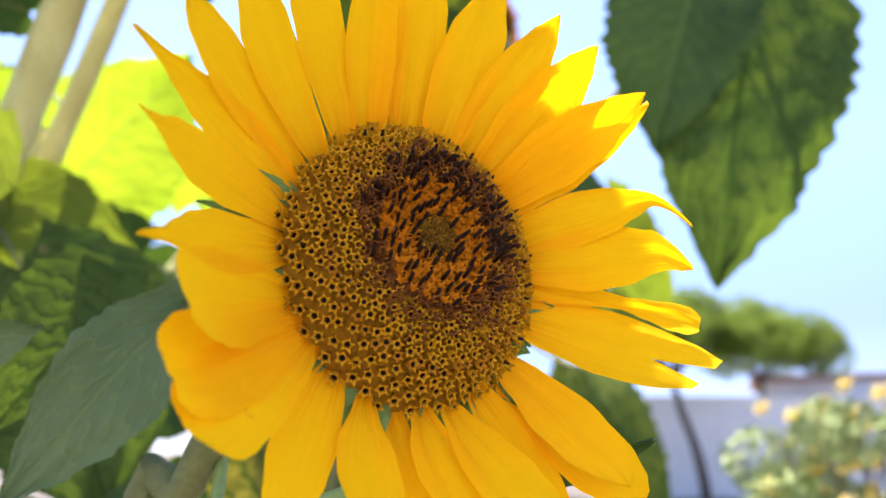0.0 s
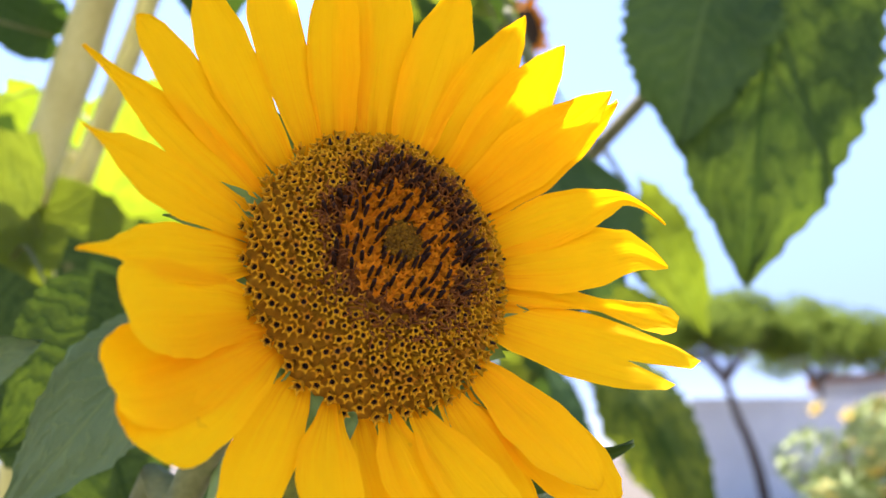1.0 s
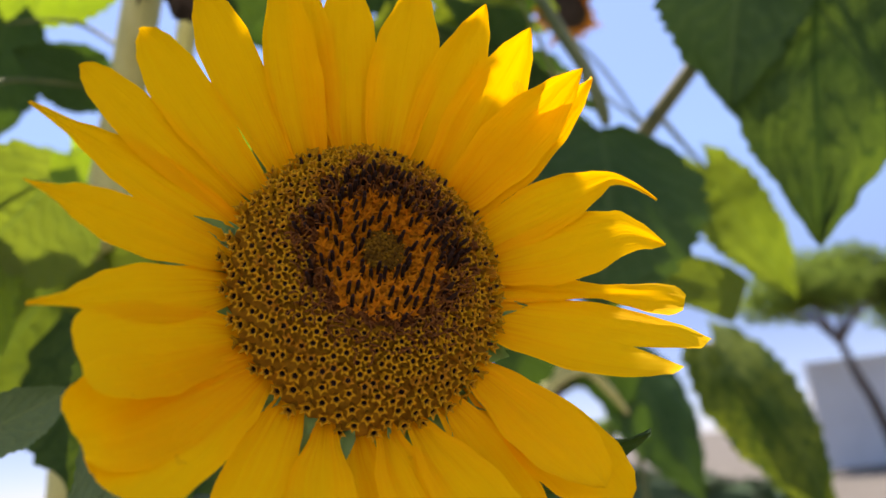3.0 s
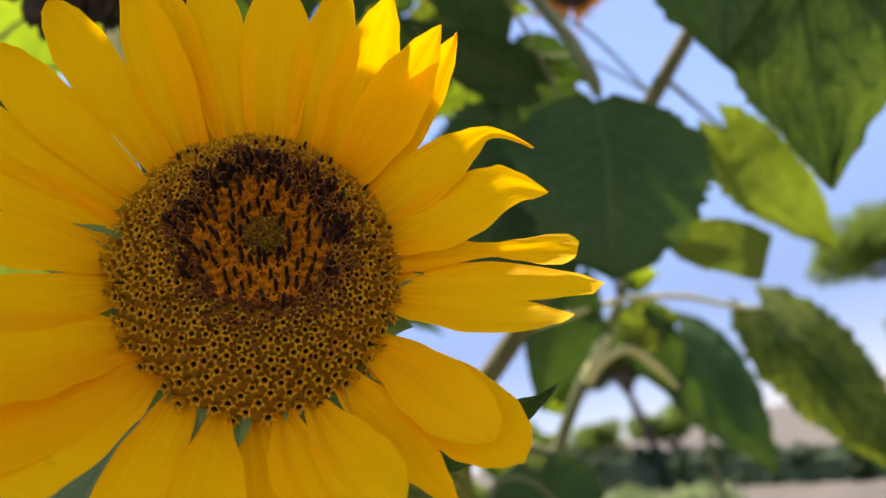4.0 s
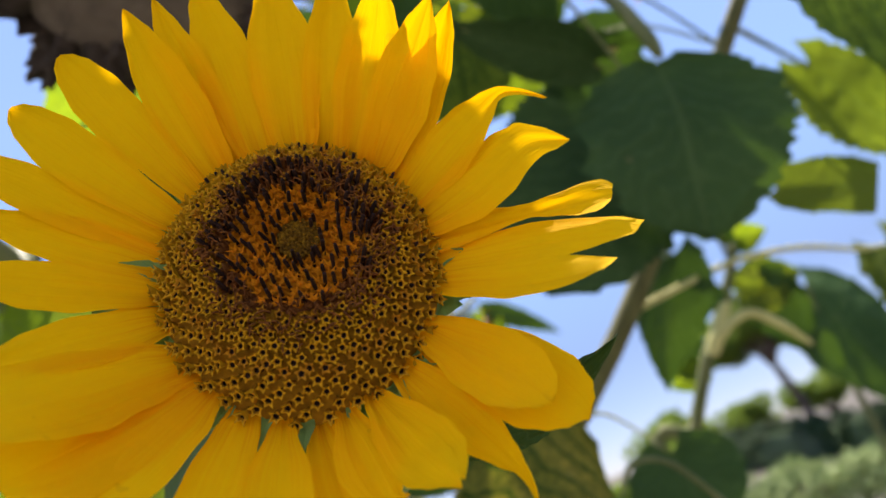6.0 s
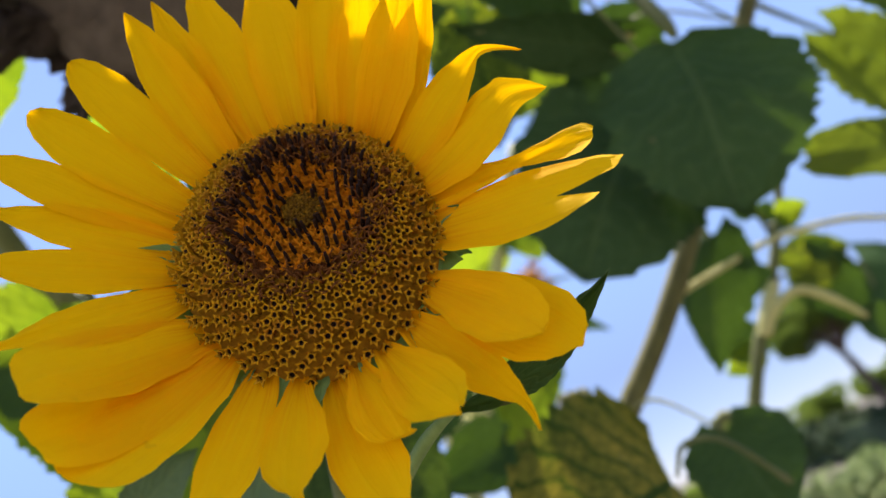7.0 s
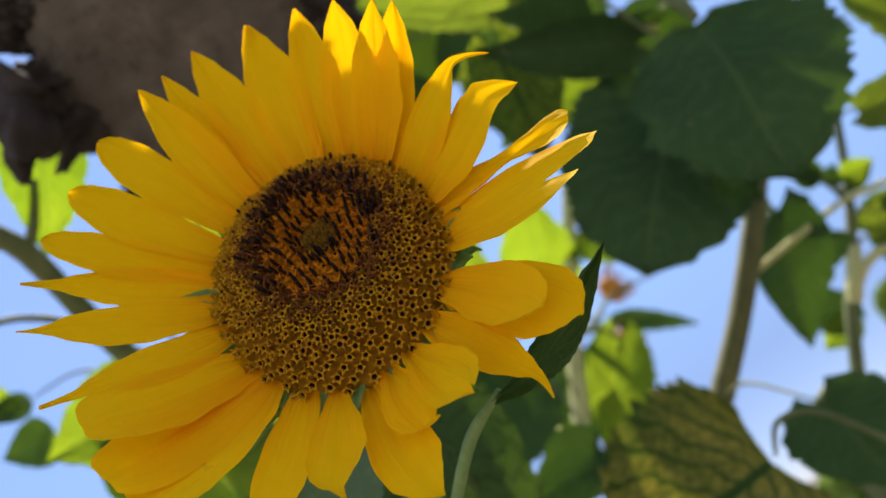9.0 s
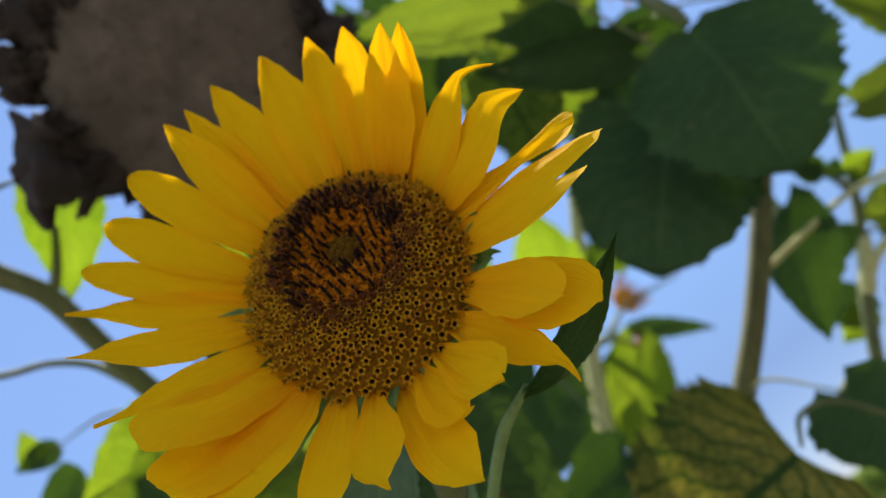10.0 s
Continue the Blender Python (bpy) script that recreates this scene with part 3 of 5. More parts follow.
ROUND = [(0, 0.42), (0.25, 0.72), (0.55, 1.0), (0.76, 0.96), (0.9, 0.72), (0.97, 0.42), (1, 0.1)]
SPOON = [(0, 1.0), (0.2, 1.0), (0.38, 0.78), (0.52, 0.48), (0.6, 0.42), (0.72, 0.66), (0.86, 0.95), (0.94, 0.98), (0.98, 0.8), (1, 0.55)]
HOOKED = [(0, 0.5), (0.2, 0.8), (0.42, 1.0), (0.6, 0.86), (0.74, 0.54), (0.84, 0.25), (0.92, 0.15), (1, 0.07)]
TAIL = [(0, 0.5), (0.22, 0.86), (0.42, 1.0), (0.6, 0.84), (0.74, 0.5), (0.84, 0.22), (0.92, 0.14), (1, 0.05)]
NIPPLE = [(0, 0.42), (0.2, 0.7), (0.45, 1.0), (0.62, 0.95), (0.77, 0.68), (0.87, 0.3), (0.93, 0.17), (1, 0.06)]
BLUNT = [(0, 0.42), (0.25, 0.78), (0.55, 1.0), (0.8, 0.96), (0.92, 0.82), (0.97, 0.66), (1, 0.45)]
FORKED = [(0, 0.45), (0.2, 0.72), (0.5, 1.0), (0.72, 0.98), (0.88, 0.86), (1, 0.70)]


def petal(angle, tip, width, shape=POINT, bow=3.0, cup=0.10, layer=0.0, notch=0.0, notch_at=0.0, hook=0.0, hook_side=0.0, twist=0.0, sway=0.0, slant=0.0, seed=0, ridges=1.0):
    """A ray petal from the disc's rim at `angle` degrees to its tip (millimetres in the flower's frame)."""
    a = radians(angle)
    p0 = Vector((math.cos(a) * (RIM_X - 4), math.sin(a) * (RIM_Y - 4), -3 + layer))
    p2 = Vector(tip)
    out = Vector((math.cos(a), math.sin(a), 0.12))
    p1 = (p0 + p2) / 2 + Vector((0, 0, bow))
    p1 = p1 * 0.6 + (p0 + out * (p2 - p0).length * 0.5) * 0.4
    flat = Vector((p2.x - p0.x, p2.y - p0.y, 0)).normalized()
    cross = Vector((-flat.y, flat.x, 0))
    p1 += cross * sway

    def place(u, v):
        cut = 1 - notch * max(0.0, 1 - abs(v - notch_at) / 0.42)
        w = u * (cut if u > 0.35 else 1) if notch else u
        if notch:
            w = u * (1 - (1 - cut) * max(0, (u - 0.35) / 0.65))
        w *= 1 + slant * v * u * u
        p = p0 * (1 - w) ** 2 + p1 * 2 * w * (1 - w) + p2 * w * w
        t = ((p1 - p0) * (1 - w) + (p2 - p1) * w).normalized()
        nrm = (Vector((0, 0, 1)) - t * t.z).normalized()
        side = nrm.cross(t)
        ang = twist * (u - 0.2)
        side, nrm = side * math.cos(ang) + nrm * math.sin(ang), nrm * math.cos(ang) - side * math.sin(ang)
        hw = width / 2 * profile(shape, u)
        edge = 1 + 0.05 * noise.noise(Vector((u * 6, seed * 2.1 + (5 if v > 0 else 0), 1.0)))
        lift = cup * width * (abs(v) ** 1.7 - 0.35) * (1 - 0.4 * u)
        lift += ridges * (0.45 * math.cos(v * 7.5 + seed) + 0.25 * math.cos(v * 17 + seed * 2)) * (1 - u) ** 0.6
        lift += 1.9 * noise.noise(Vector((u * 2.2 + seed * 1.7, v * 1.1, seed))) * u + 0.5 * noise.noise(Vector((u * 6, v * 4, seed + 3)))
        k = max(0.0, (u - 0.82) / 0.18) ** 1.6
        return (p + side * (hw * v * edge + hook_side * k) + nrm * (lift + hook * k)) * MM

    return part("petal", sheet(34, 14, place), PETAL, flower)


petal(-17, (93, -39, 35), 28, FORKED, layer=1.0, cup=0.03, notch=0.27, notch_at=0.0, slant=0.05, twist=-0.5, seed=1)
petal(-2, (99, -20, 29), 12.5, SPOON, cup=0.18, layer=0.5, seed=2)
petal(6, (87, 5, 40), 23, BLADE, layer=1.0, cup=0.06, hook=-5, hook_side=-7, sway=-2, seed=3)
petal(17, (85, 23, 44), 20, HOOKED, cup=0.14, hook=-5, hook_side=-11, sway=3, seed=4)
petal(33, (74, 56, 43), 19, POINT, layer=-1.5, cup=0.2, twist=0.5, seed=5)
petal(38, (67, 55, 49), 23, POINT, layer=0.5, cup=0.08, seed=6)
petal(48, (57, 77, 39), 24, POINT, layer=-0.5, seed=7)
petal(60, (43, 87, 37), 22, POINT, layer=-2.0, seed=8)
petal(74, (23, 101, 31), 25, POINT, layer=0.8, seed=9)
petal(90, (-2, 109, 28), 22, POINT, layer=-0.6, seed=10)
petal(101, (-17, 103, 31), 17, POINT, layer=-1.6, seed=29)
petal(109, (-26, 95, 38), 20, POINT, layer=0.6, seed=11)
petal(122, (-50, 86, 35), 19, ROUND, layer=1.0, seed=12)
petal(136, (-68, 71, 35), 19, ROUND, layer=0.0, seed=13)
petal(147, (-84, 58, 35), 16, ROUND, layer=-1.5, seed=14)
petal(156, (-97, 46, 34), 18, TAIL, layer=-0.5, sway=-3, seed=15)
petal(168, (-96, 17, 46), 17, NIPPLE, layer=0.5, cup=0.05, sway=-2, seed=16)
petal(178, (-94, -16, 48), 20, TAIL, layer=0.3, cup=0.05, sway=2, seed=17)
petal(-161, (-83, -31, 49), 29, BLUNT, layer=1.2, cup=0.02, hook_side=2, sway=-4, slant=0.04, seed=18)
petal(-150, (-84, -47, 42), 30, BLUNT, layer=0.4, cup=0.02, seed=30)
petal(-146, (-76, -60, 38), 30, BLUNT, layer=2.4, cup=0.02, sway=-2, seed=19)
petal(-129, (-54, -84, 25), 20, BLADE, layer=0.5, cup=0.05, sway=2, seed=20)
petal(-113, (-26, -89, 32), 21, WISP, layer=1.0, cup=0.06, hook_side=3, seed=21)
petal(-100, (1, -102, 23), 23, TEAR, layer=-2.0, sway=-2, seed=22)
petal(-89, (8, -85, 24), 20, WISP, layer=0.8, cup=0.12, hook=3, hook_side=4, seed=23)
petal(-76, (25, -86, 40), 22, TEAR, layer=1.6, cup=0.06, seed=24)
petal(-60, (47, -95, 25), 17, TAIL, layer=1.8, cup=0.12, hook_side=-4, seed=25)
petal(-41, (64, -80, 28), 28, ROUND, layer=-1.0, cup=0.04, seed=26)
petal(-41, (55, -74, 34), 25, OVAL, layer=2.2, cup=0.04, seed=27)

# green bracts between and behind the rays
def bract(angle, length, width, height, seed, base=-6.0):
    a = radians(angle)
    d = Vector((math.cos(a), math.sin(a), 0))
    s = Vector((-d.y, d.x, 0))

    def place(u, v):
        w = width / 2 * profile([(0, 0.8), (0.3, 1.0), (0.6, 0.6), (0.85, 0.22), (1, 0.02)], u)
        z = base + height * u ** 1.5 + 1.5 * (abs(v) - 0.4) + 1.2 * noise.noise(Vector((u * 3, v, seed)))
        return (Vector((d.x * RIM_X, d.y * RIM_Y, 0)) + d * (length * u - 3) + s * (w * v) + Vector((0, 0, z))) * MM

    return part("bract", sheet(10, 4, place), BRACT, flower)


rng = random.Random(5)
for k in range(34):
    bract(k * 360 / 34 + rng.uniform(-4, 4), rng.uniform(14, 24) * (0.5 if k in (31, 32) else 1), rng.uniform(9, 13), rng.uniform(0, 4), k)
for k in range(15):
    bract(k * 24 + rng.uniform(-5, 5), rng.uniform(20, 30) * (0.5 if k == 14 else 1), rng.uniform(9, 12), rng.uniform(-8, -2), 50 + k)

# short pale bracts that stand up in the gaps between the rays
for k, angle in enumerate((11, 158, 171, 186, 223, 241, 256, 277, 292, 308, 349)):
    bract(angle + rng.uniform(-1.5, 1.5), rng.uniform(11, 18), rng.uniform(6.5, 9), rng.uniform(5, 8), 80 + k, -2.0)


# disc florets
def star_floret(seed, colours, tall=0.0):
    """An open five-toothed floret on its tube, with uneven teeth and a dark throat; about 3.5 mm wide."""
    bm = bmesh.new()
    r = random.Random(seed)
    top = r.uniform(3.0, 4.2) + tall
    reach = [r.uniform(-0.3, 0.4) for _ in range(5)]
    rise = [r.uniform(-0.4, 0.45) for _ in range(5)]
    turn = [r.uniform(-0.16, 0.16) for _ in range(5)]

    def ring(tip, dip, z_tip, z_dip, spread=0.0):
        out = []
        for k in range(10):
            a = k * math.pi / 5
            if k % 2:
                q, z = dip, z_dip
            else:
                j = k // 2
                q, z, a = tip + reach[j] * spread, z_tip + rise[j] * spread, a + turn[j] * spread
            out.append(bm.verts.new(Vector((q * math.cos(a), q * math.sin(a), z)) * MM))
        return out

    rs = [ring(0.75, 0.75, -2.4, -2.4), ring(1.1, 1.0, 1.0, 1.0), ring(2.5, 1.3, top, top - 0.75, 1.0), ring(1.28, 1.02, top - 0.45, top - 0.95, 0.3), ring(0.92, 0.86, top - 1.3, top - 1.5), ring(0.55, 0.55, top - 2.4, top - 2.4)]
    for i, (a, b) in enumerate(zip(rs, rs[1:])):
        for k in range(10):
            bm.faces.new((a[k], a[(k + 1) % 10], b[(k + 1) % 10], b[k])).material_index = (0, 1, 1, 0, 2)[i]
    bm.faces.new(rs[-1]).material_index = 2
    me = bpy.data.meshes.new("floret")
    bm.to_mesh(me)
    bm.free()
    for c in (*colours, ANTHER):
        me.materials.append(c)
    return me


def rod(bm, m, r, length, tipr, mat, sides=6):
    rings = [[bm.verts.new(m @ (Vector((q * math.cos(2 * math.pi * k / sides), q * math.sin(2 * math.pi * k / sides), z)) * MM)) for k in range(sides)]
             for q, z in ((r * 0.8, -0.8), (r, length * 0.4), (r * 0.95, length * 0.8), (tipr, length))]
    for a, b in zip(rings, rings[1:]):
        for k in range(sides):
            bm.faces.new((a[k], a[(k + 1) % sides], b[(k + 1) % sides], b[k])).material_index = mat
    bm.faces.new(rings[-1]).material_index = mat


def tuft(bm, m, r, length, mat, rng):
    """A small ragged cup of five teeth."""
    c = bm.verts.new(m @ Vector((0, 0, -0.6 * MM)))
    ring = []
    for k in range(10):
        q = r * (1.0 if k % 2 else 0.45) * rng.uniform(0.8, 1.2)
        ring.append(bm.verts.new(m @ (Vector((q * math.cos(k * 0.628), q * math.sin(k * 0.628), length * (1.0 if k % 2 else 0.5))) * MM)))
    for k in range(10):
        bm.faces.new((c, ring[k], ring[(k + 1) % 10])).material_index = mat


def floret_pose(x, y, rng, tilt=0.25):
    e = 0.6
    gx = (disc_height(x + e, y) - disc_height(x - e, y)) / (2 * e)
    gy = (disc_height(x, y + e) - disc_height(x, y - e)) / (2 * e)
    gx, gy = max(-1.3, min(1.3, gx)), max(-1.3, min(1.3, gy))
    up = Vector((-gx + rng.gauss(0, tilt * 0.5), -gy + rng.gauss(0, tilt * 0.5), 1)).normalized()
    q = Vector((0, 0, 1)).rotation_difference(up).to_matrix().to_4x4()
    return Matrix.Translation(Vector((x, y, disc_height(x, y) - 0.9)) * MM) @ q @ Matrix.Rotation(rng.random() * 6.28, 4, "Z")


rng = random.Random(11)
stars = [star_floret(k, (DISC, FLORET)) for k in range(12)]
tall_stars = [star_floret(40 + k, (FLORET_BROWN, FLORET if k % 3 else FLORET_BROWN), 0.8) for k in range(8)]
plum_stars = [star_floret(20 + k, (FLORET_PLUM, FLORET_BROWN if k % 2 else FLORET_PLUM), 0.6) for k in range(6)]
# florets crowd towards the middle and stand apart at the rim: (share of the radius, florets on a square millimetre)
CROWD = [(0.0, 0.16), (0.3, 0.135), (0.45, 0.125), (0.62, 0.112), (0.8, 0.084), (0.92, 0.066), (1.0, 0.055)]
turns, count = [], 0.0
for k in range(2000):
    rho = (k + 0.5) / 2000
    count += 2 * math.pi * rho * RIM_X * RIM_Y * profile(CROWD, rho) / 2000
    while count >= len(turns) + 0.5:
        turns.append(rho)
spots = np.array([disc_point(rho * 0.985, i * 2.39996) for i, rho in enumerate(turns)])
reach = np.array([0.93 * profile(CROWD, rho) ** -0.5 for rho in turns])
for _ in range(40):
    gap = spots[:, None] - spots[None]
    far = np.hypot(gap[..., 0], gap[..., 1]) + np.eye(len(turns)) * 1e3
    push = np.clip(1.08 - far / np.minimum(reach[:, None], reach[None]), 0, 1)
    spots += 0.3 * (gap / far[..., None] * push[..., None]).sum(1) * reach[:, None]
    over = np.maximum(np.hypot(spots[:, 0] / RIM_X, spots[:, 1] / RIM_Y) / 0.985, 1)
    spots /= over[:, None]
inner = bmesh.new()
placed, standing = [], []


def room(x, y, gap):
    """True where no closed floret stands nearer than gap millimetres."""
    free = all(math.hypot(x - p, y - q) > gap for p, q in standing)
    if free:
        standing.append((x, y))
    return free


for i, rho in enumerate(turns):
    a = i * 2.39996
    x, y = spots[i]
    x, y = float(x) + rng.gauss(0, 0.08), float(y) + rng.gauss(0, 0.08)
    m = floret_pose(x, y, rng, 0.18)
    d = Vector((CRATER[0] - x, CRATER[1] - y, 0)).normalized()
    up_side = math.cos(a - 1.2)

    def inward(lean):
        """Upright on the disc's face, leaning skywards and fanned out to both sides."""
        up = (Vector(((x - CRATER[0]) * 0.026 + rng.gauss(0, 0.11), 0.42 + rng.gauss(0, 0.09), 1)) + (m.to_3x3() @ Vector((0, 0, 1))) * 0.35 + d * lean).normalized()
        return Matrix.Translation(m.translation) @ Vector((0, 0, 1)).rotation_difference(up).to_matrix().to_4x4()

    if rho < 0.155:
        continue
    elif rho < 0.46:
        tuft(inner, inward(0.1), 2.3, 2.4, 1, rng)
        x, y = x + rng.gauss(0, 0.5), y + rng.gauss(0, 0.5)
        m = floret_pose(x, y, rng, 0.18)
        if room(x, y, 1.9 if rho < 0.235 else 4.6 if rho < 0.32 else 3.1 if rho < 0.40 else 2.7 - 0.6 * up_side):
            rod(inner, inward(rng.uniform(0.0, 0.15)), 0.70, rng.uniform(4.6, 6.4), 0.5, 0, 7)
    elif rho < 0.59 + 0.08 * up_side and rng.random() < (0.40 + 0.42 * up_side) * (1.0 if rho < 0.53 else 0.75):
        tuft(inner, inward(0.2), 1.8, 2.4, 2, rng)
        rod(inner, inward(rng.uniform(-0.1, 0.2)), 0.80, rng.uniform(5.2, 7.4), 0.5, 0, 7)
    elif rho > 0.50:
        placed.append((rho, m))
    else:
        tuft(inner, inward(0.2), 1.9, 2.6, 2, rng)
# the tight button of buds at the centre
for i in range(90):
    r, a = 7.4 * ((i + 0.5) / 90) ** 0.5, i * 2.39996
    rod(inner, floret_pose(CRATER[0] + r * math.cos(a), CRATER[1] + r * math.sin(a), rng, 0.1), 0.85, 1.6 + 1.4 * (1 - r / 7.4), 0.35, 3, 7)
part("closed_floret_bed", inner, [ANTHER, FLORET_ORANGE, FLORET_PLUM, CORE], flower, "dark closed florets over an orange bed", smooth=False)["kind"] = "stuff"
# thin curled styles where the florets have just opened
curls = bmesh.new()
for i in range(430):
    rho, a = rng.gauss(0.555, 0.05), rng.random() * 6.2832
    x, y = disc_point(rho, a)
    m = floret_pose(x, y, rng, 0.5)
    b = rng.random() * 6.2832
    s = Vector((math.cos(b), math.sin(b), 0)) * rng.uniform(1.0, 2.6)
    tube([m @ (v * MM) for v in (Vector((0, 0, 1.5)), Vector((0, 0, 3.6)) + s * 0.2, Vector((0, 0, 4.8)) + s * 0.8, Vector((0, 0, 4.6)) + s * 1.5)], [0.0004, 0.00032, 0.00026, 0.00018], 4, curls)
part("curled_style_tuft", curls, FLORET_PLUM, flower, "thin purple-brown curled styles")["kind"] = "stuff"
placed.sort(key=lambda e: -e[0])
rest, tips = bmesh.new(), bmesh.new()
for n, (rho, m) in enumerate(placed):
    size = 0.72 + 0.34 * max(0.0, (rho - 0.5) / 0.5)
    side = math.cos(math.atan2(m.translation.y, m.translation.x) - 0.9)
    plum = rng.random() < (0.69 + 0.10 * side - rho) / 0.18
    kind = plum_stars[n % 6] if plum else stars[n % 12] if rho > 0.84 else tall_stars[n % 8]
    mm = m @ Matrix.Rotation(rng.gauss(0, 0.12), 4, "X") @ Matrix.Scale(size * rng.uniform(0.92, 1.08), 4)
    if rng.random() < 0.20 + 0.22 * side and rho < 0.93:
        rod(tips, mm, 0.60, rng.uniform(3.8, 5.2), 0.42, 0, 6)
    if n < 300:
        ob = new("floret", kind)
        ob.parent = flower
        ob.matrix_local = mm
    else:
        tmp = kind.copy()
        tmp.transform(mm)
        for poly in tmp.polygons:
            poly.material_index = (2, 3, 1)[poly.material_index] if plum else (3, 0, 1)[poly.material_index]
        rest.from_mesh(tmp)
        bpy.data.meshes.remove(tmp)
part("floret_mass", rest, [FLORET, ANTHER, FLORET_PLUM, FLORET_BROWN], flower, "crowded open florets", smooth=False)["kind"] = "stuff"
part("anther_mass", tips, ANTHER, flower, "dark anther tips between the open florets")["kind"] = "stuff"


# ---------------------------------------------------------------- neighbouring plants
def dead_head(parent, centre, face, radius, seed=3):
    """A dried seed head: thick rough disc, shrivelled bracts round the edge."""
    centre, face = Vector(centre), Vector(face).normalized()
    q = Vector((0, 0, 1)).rotation_difference(face).to_matrix().to_4x4()
    m = Matrix.Translation(centre) @ q
    bm = bmesh.new()
    n = 56
    prof = [(0.0, 0.16), (0.25, 0.17), (0.5, 0.16), (0.75, 0.11), (0.92, 0.03), (1.0, -0.08), (0.95, -0.2), (0.75, -0.3), (0.45, -0.38), (0.18, -0.44)]
    rings = []
    for r, h in prof[1:]:
        ring = []
        for k in range(n):
            a = 2 * math.pi * k / n
            w = 1 + 0.10 * noise.noise(Vector((math.cos(a) * 1.7, math.sin(a) * 1.7, seed))) + 0.05 * noise.noise(Vector((math.cos(a) * 7, math.sin(a) * 7, h * 4)))
            b = 0.02 * noise.noise(Vector((r * 9 * math.cos(a), r * 9 * math.sin(a), seed)))
            ring.append(bm.verts.new(m @ (Vector((r * w * math.cos(a), r * w * math.sin(a), h + b)) * radius)))
        rings.append(ring)
    c = bm.verts.new(m @ Vector((0, 0, prof[0][1] * radius)))
    for k in range(n):
        bm.faces.new((c, rings[0][k], rings[0][(k + 1) % n]))
    for a, b in zip(rings, rings[1:]):
        for k in range(n):
            bm.faces.new((a[k], b[k], b[(k + 1) % n], a[(k + 1) % n]))
    bm.faces.new(rings[-1][::-1])
    head = part("seed_head", bm, DEAD, parent, "drooping dried dark brown seed head")
    rng = random.Random(seed)
    # worn, uneven seed stubs over the face
    bm = bmesh.new()
    for i in range(420):
        rho, a = rng.random() ** 0.5 * 0.95, rng.random() * 6.2832
        h = profile(prof[:6], rho)
        mm = m @ Matrix.Translation(Vector((rho * math.cos(a), rho * math.sin(a), h - 0.01)) * radius) @ Matrix.Rotation(rng.uniform(-0.6, 0.6), 4, "X") @ Matrix.Rotation(rng.uniform(-0.6, 0.6), 4, "Y") @ Matrix.Scale(radius * 10, 4)
        rod(bm, mm, 2.0 * rng.uniform(0.5, 1.4), 1.6 * rng.uniform(0.2, 1.3), 1.2, 0, 6)
    part("seed_layer", bm, DEAD, head, "rough dark seeds")["kind"] = "stuff"
    # shrivelled clumps that hang off the edge
    for k in range(22):
        a = 2 * math.pi * (k + rng.uniform(-0.3, 0.3)) / 22
        d = Vector((math.cos(a), math.sin(a), 0))
        size = radius * rng.uniform(0.10, 0.22)
        c = m @ ((d * rng.uniform(0.93, 1.08) + Vector((0, 0, rng.uniform(-0.2, 0.0)))) * radius)
        bm = bmesh.new()
        bmesh.ops.create_icosphere(bm, subdivisions=4, radius=size)
        stretch = rng.uniform(0.9, 1.9)
        for v in bm.verts:
            n = v.co.normalized()
            v.co *= 1 + 0.45 * noise.noise(n * 1.8 + Vector((k, 0, 0))) + 0.42 * noise.noise(n * 4.5 + Vector((0, k, 0))) + 0.28 * noise.noise(n * 10 + Vector((0, 0, k)))
            v.co += (q.to_3x3() @ d) * (v.co.dot(q.to_3x3() @ d)) * (stretch - 1)
            v.co += c
        part("withered_clump", bm, DEAD_EDGE, head)
    for k in range(44):
        a = 2 * math.pi * k / 44 + rng.uniform(-0.1, 0.1)
        d, s = Vector((math.cos(a), math.sin(a), 0)), Vector((-math.sin(a), math.cos(a), 0))
        ln, wd, cu, tw = rng.uniform(0.10, 0.34), rng.uniform(0.16, 0.30), rng.uniform(-0.3, 0.3), rng.uniform(-0.9, 0.9)

        def place(u, v, d=d, s=s, ln=ln, wd=wd, cu=cu, tw=tw, k=k):
            w = wd / 2 * profile([(0, 1.0), (0.4, 0.9), (0.75, 0.5), (1, 0.05)], u)
            z = -0.12 + cu * u * u + 0.05 * noise.noise(Vector((u * 4, v * 2, k)))
            return m @ ((d * (0.93 + ln * u) + s * (w * v * math.cos(tw * u)) + Vector((0, 0, z + w * v * math.sin(tw * u) + 0.1 * wd * v * v))) * radius)

        part("dried_bract", sheet(8, 4, place), DEAD_EDGE, head)
    return head


